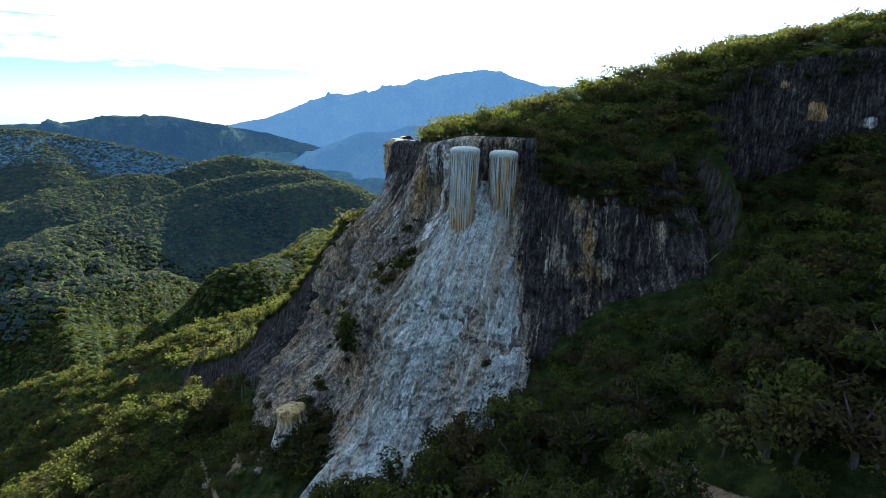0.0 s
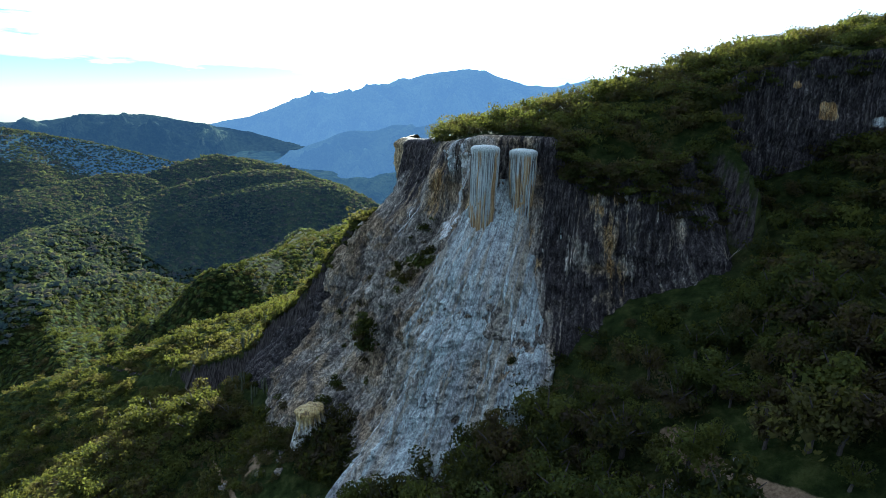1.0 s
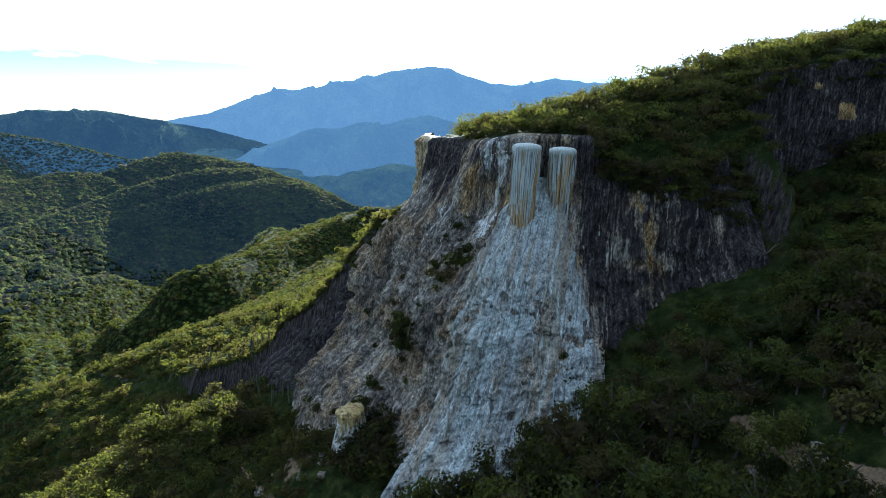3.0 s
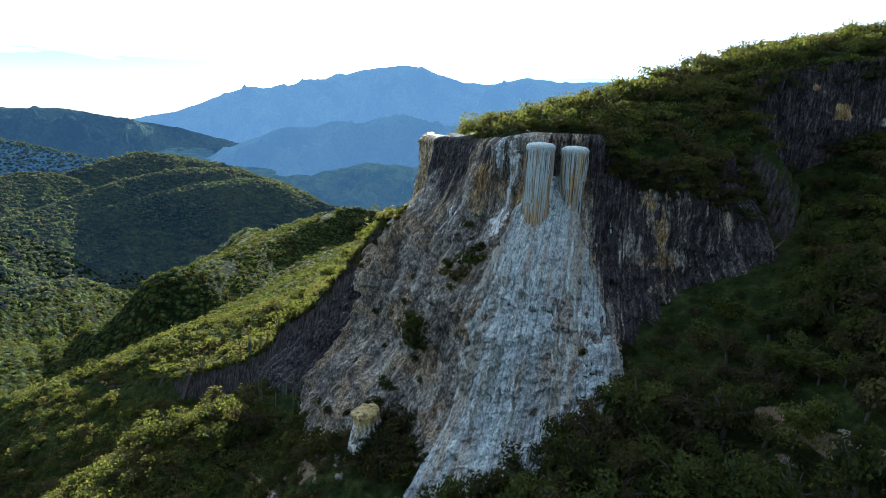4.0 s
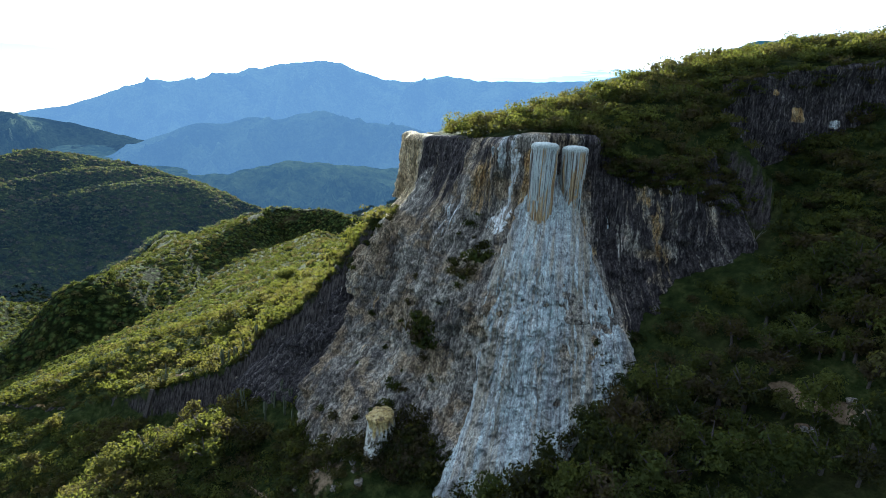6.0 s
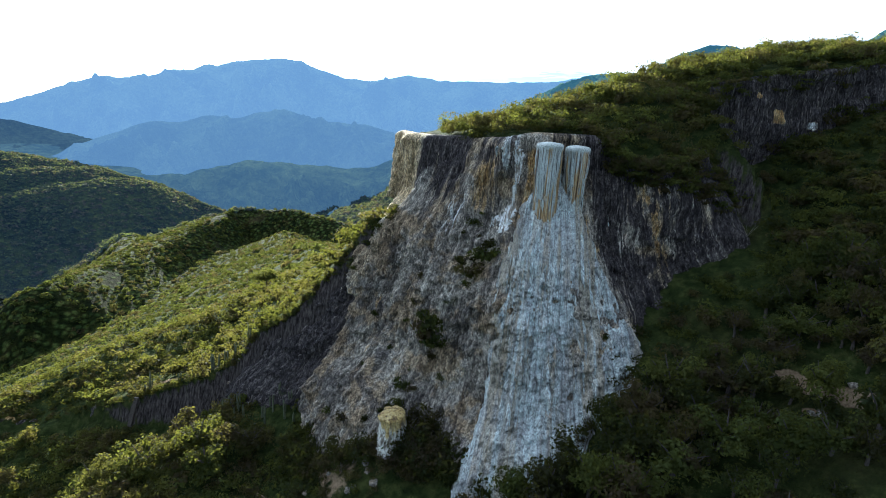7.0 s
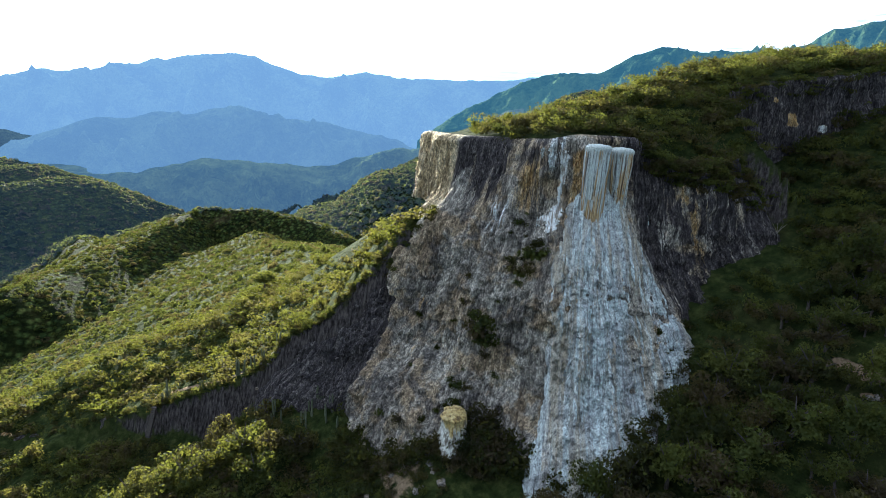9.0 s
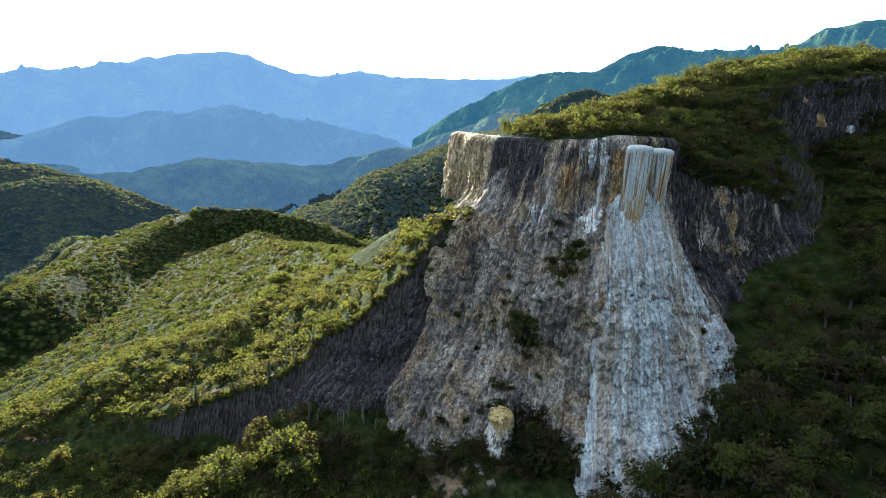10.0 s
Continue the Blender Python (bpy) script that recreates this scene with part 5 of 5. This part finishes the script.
x5, y5, rng = jittered(-340, 150, 228, 720, 5.2, 17)
ok = ~((x5 > -175) & (x5 < 25) & (y5 < 232)) & (fbm(x5 / 40, y5 / 40, 0, 3, 18) > -1.0) & (x5 > -0.75 * y5 - 60)
x5, y5 = x5[ok], y5[ok]
woods("hill_scrub", "green scrub trees crowding the near hills", x5, y5, ground_height(x5, y5) - 0.5, rng.lognormal(0.75, 0.30, len(x5)), 26, [card_crown(600 + k, 56, 0.25) for k in range(9)], m_scrub, 0.95)


FAR_CROWNS = [card_crown(640 + k, 16, 0.50) for k in range(8)]
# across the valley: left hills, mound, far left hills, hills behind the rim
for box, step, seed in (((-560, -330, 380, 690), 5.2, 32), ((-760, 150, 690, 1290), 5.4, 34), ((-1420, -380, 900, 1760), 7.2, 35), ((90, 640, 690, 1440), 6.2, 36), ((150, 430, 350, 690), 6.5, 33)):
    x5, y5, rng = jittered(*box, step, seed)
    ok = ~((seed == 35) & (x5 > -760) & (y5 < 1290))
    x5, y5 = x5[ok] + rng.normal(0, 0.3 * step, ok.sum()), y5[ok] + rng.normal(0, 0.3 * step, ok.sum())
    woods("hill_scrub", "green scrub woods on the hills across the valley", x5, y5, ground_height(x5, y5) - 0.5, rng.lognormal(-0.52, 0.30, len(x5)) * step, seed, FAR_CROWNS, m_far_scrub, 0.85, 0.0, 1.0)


# bushes that cling to the rock face: bearing, height, size
def face_bush(k, b, z, s):
    t = thing("bush", "dark green bush growing from the cliff face", "bush", None, "bushes on the cliff")
    px, py = face_place(np.array(b), np.array(z), relief(np.array(float(b)), np.array(float(z))) - 0.1)
    t.matrix_world = pose(float(px), float(py), z, 0, 0, 37.0 * k) @ Matrix.Diagonal((s, s, s, 1))
    v, f = crown_arrays(700 + k % 4, 1.15, 0.9, 6, 260, 0.26, -0.1)
    part("leaves", mesh_of("leaves", v, f, m_leaf, False), t)
    v, f = wood_arrays(720 + k % 4, 0.9, 0.6, 0.06)
    part("stem", mesh_of("stem", v, f, m_bark), t)


FACE_BUSHES = [(201.5, 38.0, 2.0), (199.0, 34.5, 1.4), (198.5, 31.0, 1.3), (198.0, 27.5, 1.5), (197.5, 24.0, 1.6), (223.5, 38.6, 1.5), (228.2, 35.5, 1.8), (227.2, 33.4, 2.6), (226.0, 31.2, 2.2),
               (221.2, 21.2, 2.5), (220.2, 19.3, 3.0), (222.2, 18.4, 2.7), (217.0, 24.0, 1.2), (216.0, 28.5, 1.0), (214.5, 19.5, 1.0), (207.0, 19.0, 1.0), (218.8, 10.6, 1.6), (220.2, 8.6, 1.4),
               (212.5, 14.0, 0.8), (210.0, 11.0, 0.9), (224.5, 13.0, 0.9), (223.0, 25.5, 0.9), (231.8, 6.9, 1.1), (248.8, 24.5, 0.9), (244.2, 14.5, 1.0), (213.0, 4.5, 1.2), (216.0, 5.5, 1.0), (209.5, 4.0, 1.3), (254, 49.5, 1.6), (258, 48.5, 1.8), (263, 47, 1.6), (268, 47.5, 1.9), (272, 46, 1.6), (276, 44.5, 1.8)]
rng = random.Random(41)
for b, zf, s in list(FACE_BUSHES):                       # smaller ones beside the large ones
    if s > 1.35 and b < 250:
        for _ in range(3):
            FACE_BUSHES.append((b + rng.gauss(0, 1.3), zf + rng.gauss(0, 1.6), s * rng.uniform(0.35, 0.75)))
for k, (b, zf, s) in enumerate(FACE_BUSHES):
    face_bush(k, b, zf, s)


# dark shrubs crowded round the spring mound and along the foot of the face
rng = np.random.RandomState(19)
fx = np.concatenate([rng.normal(-21.5, 1.8, 40), rng.normal(-38, 2.6, 30), rng.normal(-19.6, 1.5, 14), rng.uniform(-17, -8, 9)])
fy = np.concatenate([rng.normal(75.6, 2.4, 40), rng.normal(94, 4.0, 30), rng.normal(79.2, 1.6, 14), rng.uniform(61.5, 65.5, 9)])
bf = np.concatenate([rng.uniform(203, 229.5, 210), rng.uniform(229.5, 256, 46)])
zf_ = np.full(len(bf), 2.0)
for _ in range(12):                                      # where the face meets the slope
    px, py = face_place(bf, zf_, 0.6)
    zf_ = 0.5 * zf_ + 0.5 * np.clip(outer_height(px, py), -8, 30)
px, py = face_place(bf, zf_, 0.4 + 3.0 * rng.uniform(0, 1, len(bf)) ** 2)
fx, fy = np.concatenate([fx, px]), np.concatenate([fy, py])
woods("foot_scrub", "dark green shrubs crowding the cliff foot", fx, fy, ground_height(fx, fy) - 0.2, np.where(np.arange(len(fx)) < 84, 1.5, 1.0) * rng.uniform(0.6, 1.8, len(fx)), 27, MID, m_leaf, 1.1, 0.0, 0.35)


rng = np.random.RandomState(57)
fx, fy = rng.normal(-36, 3.2, 60), rng.normal(80, 4.5, 60)
woods("foot_scrub", "low dark shrubs among the fallen blocks", fx, fy, ground_height(fx, fy) - 0.2, rng.uniform(0.4, 1.2, len(fx)), 58, MID, m_leaf, 1.0, 0.0, 0.4)


# shrubs that hang over the rim of the dark wall
rng = np.random.RandomState(43)
br = rng.uniform(251.5, 283.5, 230)
drop = 1.0 + rng.uniform(0, 1, len(br)) ** 1.8 * (4 + 7 * smoothstep(266, 276, br))
zr = cliff_top(br) - drop + 0.6
px, py = face_place(br, zr, relief(br, zr) + 0.2)
xu = rng.uniform(44, 136, 150)
yu = np.interp(xu, [44, 52, 61, 69, 90, 140], [93.5, 91.5, 88, 85.5, 80.5, 77.5])
zu = np.interp(xu, CREST_X, CREST_Z) - 0.12 * (110 - yu)
px, py, zr, br = np.concatenate([px, xu]), np.concatenate([py, yu + rng.uniform(-0.6, 1.6, 150)]), np.concatenate([zr, zu - rng.uniform(0, 1, 150) ** 3 * 5]), np.concatenate([br, xu])
woods("rim_scrub", "dark scrub hanging over the rim of the cliff", px, py, zr - 0.6, rng.uniform(0.7, 1.7, len(br)), 44, MID, m_leaf, 1.0, 0.0, 0.9)


# ---------------------------------------------------------------- cacti along the scarp
def cactus(k, x, y, high, arms):
    rng_ = random.Random(800 + k)
    z = float(ground_height(np.array([x]), np.array([y]))[0])
    t = thing("columnar_cactus", "tall grey-green columnar cactus on the scarp edge", "cactus", pose(x, y, z - 0.2, rng_.uniform(-4, 4), rng_.uniform(-4, 4), rng_.uniform(0, 360)), "cacti on the scarp")

    def column(points, r):
        v, f = tube(points, r, 12)
        c = np.repeat(np.asarray(points, float), 12, axis=0)
        w = np.where(np.arange(len(v)) % 2 == 0, 1.12, 0.82)[:, None]
        return c + (v - c) * w, f
    v, f = column([(0, 0, h) for h in np.linspace(0, high, 9)], [0.20, 0.21, 0.21, 0.2, 0.2, 0.19, 0.18, 0.15, 0.04])
    stem = part("stem", mesh_of("stem", v, f, m_cactus), t)
    for a in range(arms):
        ang, h0 = rng_.uniform(0, 6.28), high * rng_.uniform(0.2, 0.5)
        cx_, sy_ = math.cos(ang), math.sin(ang)
        v, f = column([(0.1 * cx_, 0.1 * sy_, h0), (0.5 * cx_, 0.5 * sy_, h0 + 0.25), (0.6 * cx_, 0.6 * sy_, h0 + 0.8), (0.6 * cx_, 0.6 * sy_, high * 0.85), (0.6 * cx_, 0.6 * sy_, high * 0.92)], [0.12, 0.14, 0.15, 0.14, 0.04])
        part("arm", mesh_of("arm", v, f, m_cactus), stem)


rng = random.Random(31)
for k in range(34):
    f = rng.random()
    edge_x = -47 - 26 * f
    edge_y = float(scarp_line(np.array(edge_x))) + rng.uniform(0.3, 3.0)
    if k > 13:
        edge_x = rng.uniform(-60, -36)
        edge_y = float(scarp_line(np.array(edge_x))) - rng.uniform(6, 18)
    cactus(k, edge_x, edge_y, rng.uniform(2.6, 5.2), rng.choice([0, 0, 0, 1, 2]))


# ---------------------------------------------------------------- boulders, steps, snag
def boulder(k, x, y, s, label, sink=0.25):
    me_b = bmesh.new()
    bmesh.ops.create_icosphere(me_b, subdivisions=3, radius=1.0)
    for v in me_b.verts:
        n = noise.noise(v.co * 1.3 + Vector((k * 7.1, 0, 0))) * 0.45 + noise.noise(v.co * 3.1 + Vector((0, k * 3.3, 0))) * 0.16
        v.co = v.co * (1 + n)
        v.co.z *= 0.7
    me = bpy.data.meshes.new("boulder")
    me_b.to_mesh(me)
    me_b.free()
    me.materials.append(m_stone)
    z = float(ground_height(np.array([x]), np.array([y]))[0])
    ob = new("boulder", me)
    ob.matrix_world = pose(x, y, z - sink * s, 0, 0, 53.0 * k) @ Matrix.Diagonal((s, s * 0.8, s, 1))
    return tagged(ob, label, "rock", "boulders")


boulder(0, 25.0, 43.6, 0.75, "grey lichen-stained boulder beside the trail")
boulder(1, 20.0, 43.6, 0.9, "grey rock slab below the trail")
boulder(2, 19.2, 44.4, 0.6, "grey rock below the trail")
rng = random.Random(32)
for k in range(24):
    px, py = -33.5 + rng.gauss(0, 3.4), 83 + rng.gauss(0, 4.2)
    boulder(10 + k, px, py, rng.uniform(0.35, 1.1), "pale travertine block fallen at the cliff foot", 0.45)
for k in range(10):
    boulder(50 + k, -48.8 + rng.gauss(0, 1.6), 130 + rng.gauss(0, 0.7), rng.uniform(0.25, 0.6), "sunlit white rock on the scarp ledge")
for k in range(12):
    boulder(70 + k, -14 + rng.gauss(0, 5), 63.5 + rng.gauss(0, 1.2), rng.uniform(0.3, 0.7), "pale rock at the foot of the cascade")


def stairway():
    ex = -73.5
    ey = float(scarp_line(np.array(ex)))
    z1 = float(ground_height(np.array([ex]), np.array([ey + 1.0]))[0])
    t = thing("stairway", "narrow concrete steps climbing the small scarp", "stairs", pose(ex, ey + 0.4, z1, 0, 0, -36))
    for k in range(15):
        bm = bmesh.new()
        bmesh.ops.create_cube(bm, size=1)
        bmesh.ops.scale(bm, vec=(1.2, 0.5, 0.7), verts=bm.verts)
        bmesh.ops.bevel(bm, geom=bm.edges[:], offset=0.03, segments=1, affect="EDGES")
        me = bpy.data.meshes.new("step")
        bm.to_mesh(me)
        bm.free()
        me.materials.append(m_bark)
        part("step", me, t).location = (0, -2.2 - 0.20 * k, -0.2 - 0.42 * k)


stairway()


def snag():
    x, y = 38.4, 73.2
    z = float(ground_height(np.array([x]), np.array([y]))[0])
    t = thing("dead_tree", "bleached leafless tree below the dark cliff", "tree", pose(x, y, z, 0, 0, 20))
    v, f = wood_arrays(901, 3.6, 2.2, 0.10)
    part("trunk", mesh_of("trunk", v, f, m_stone), t)


snag()
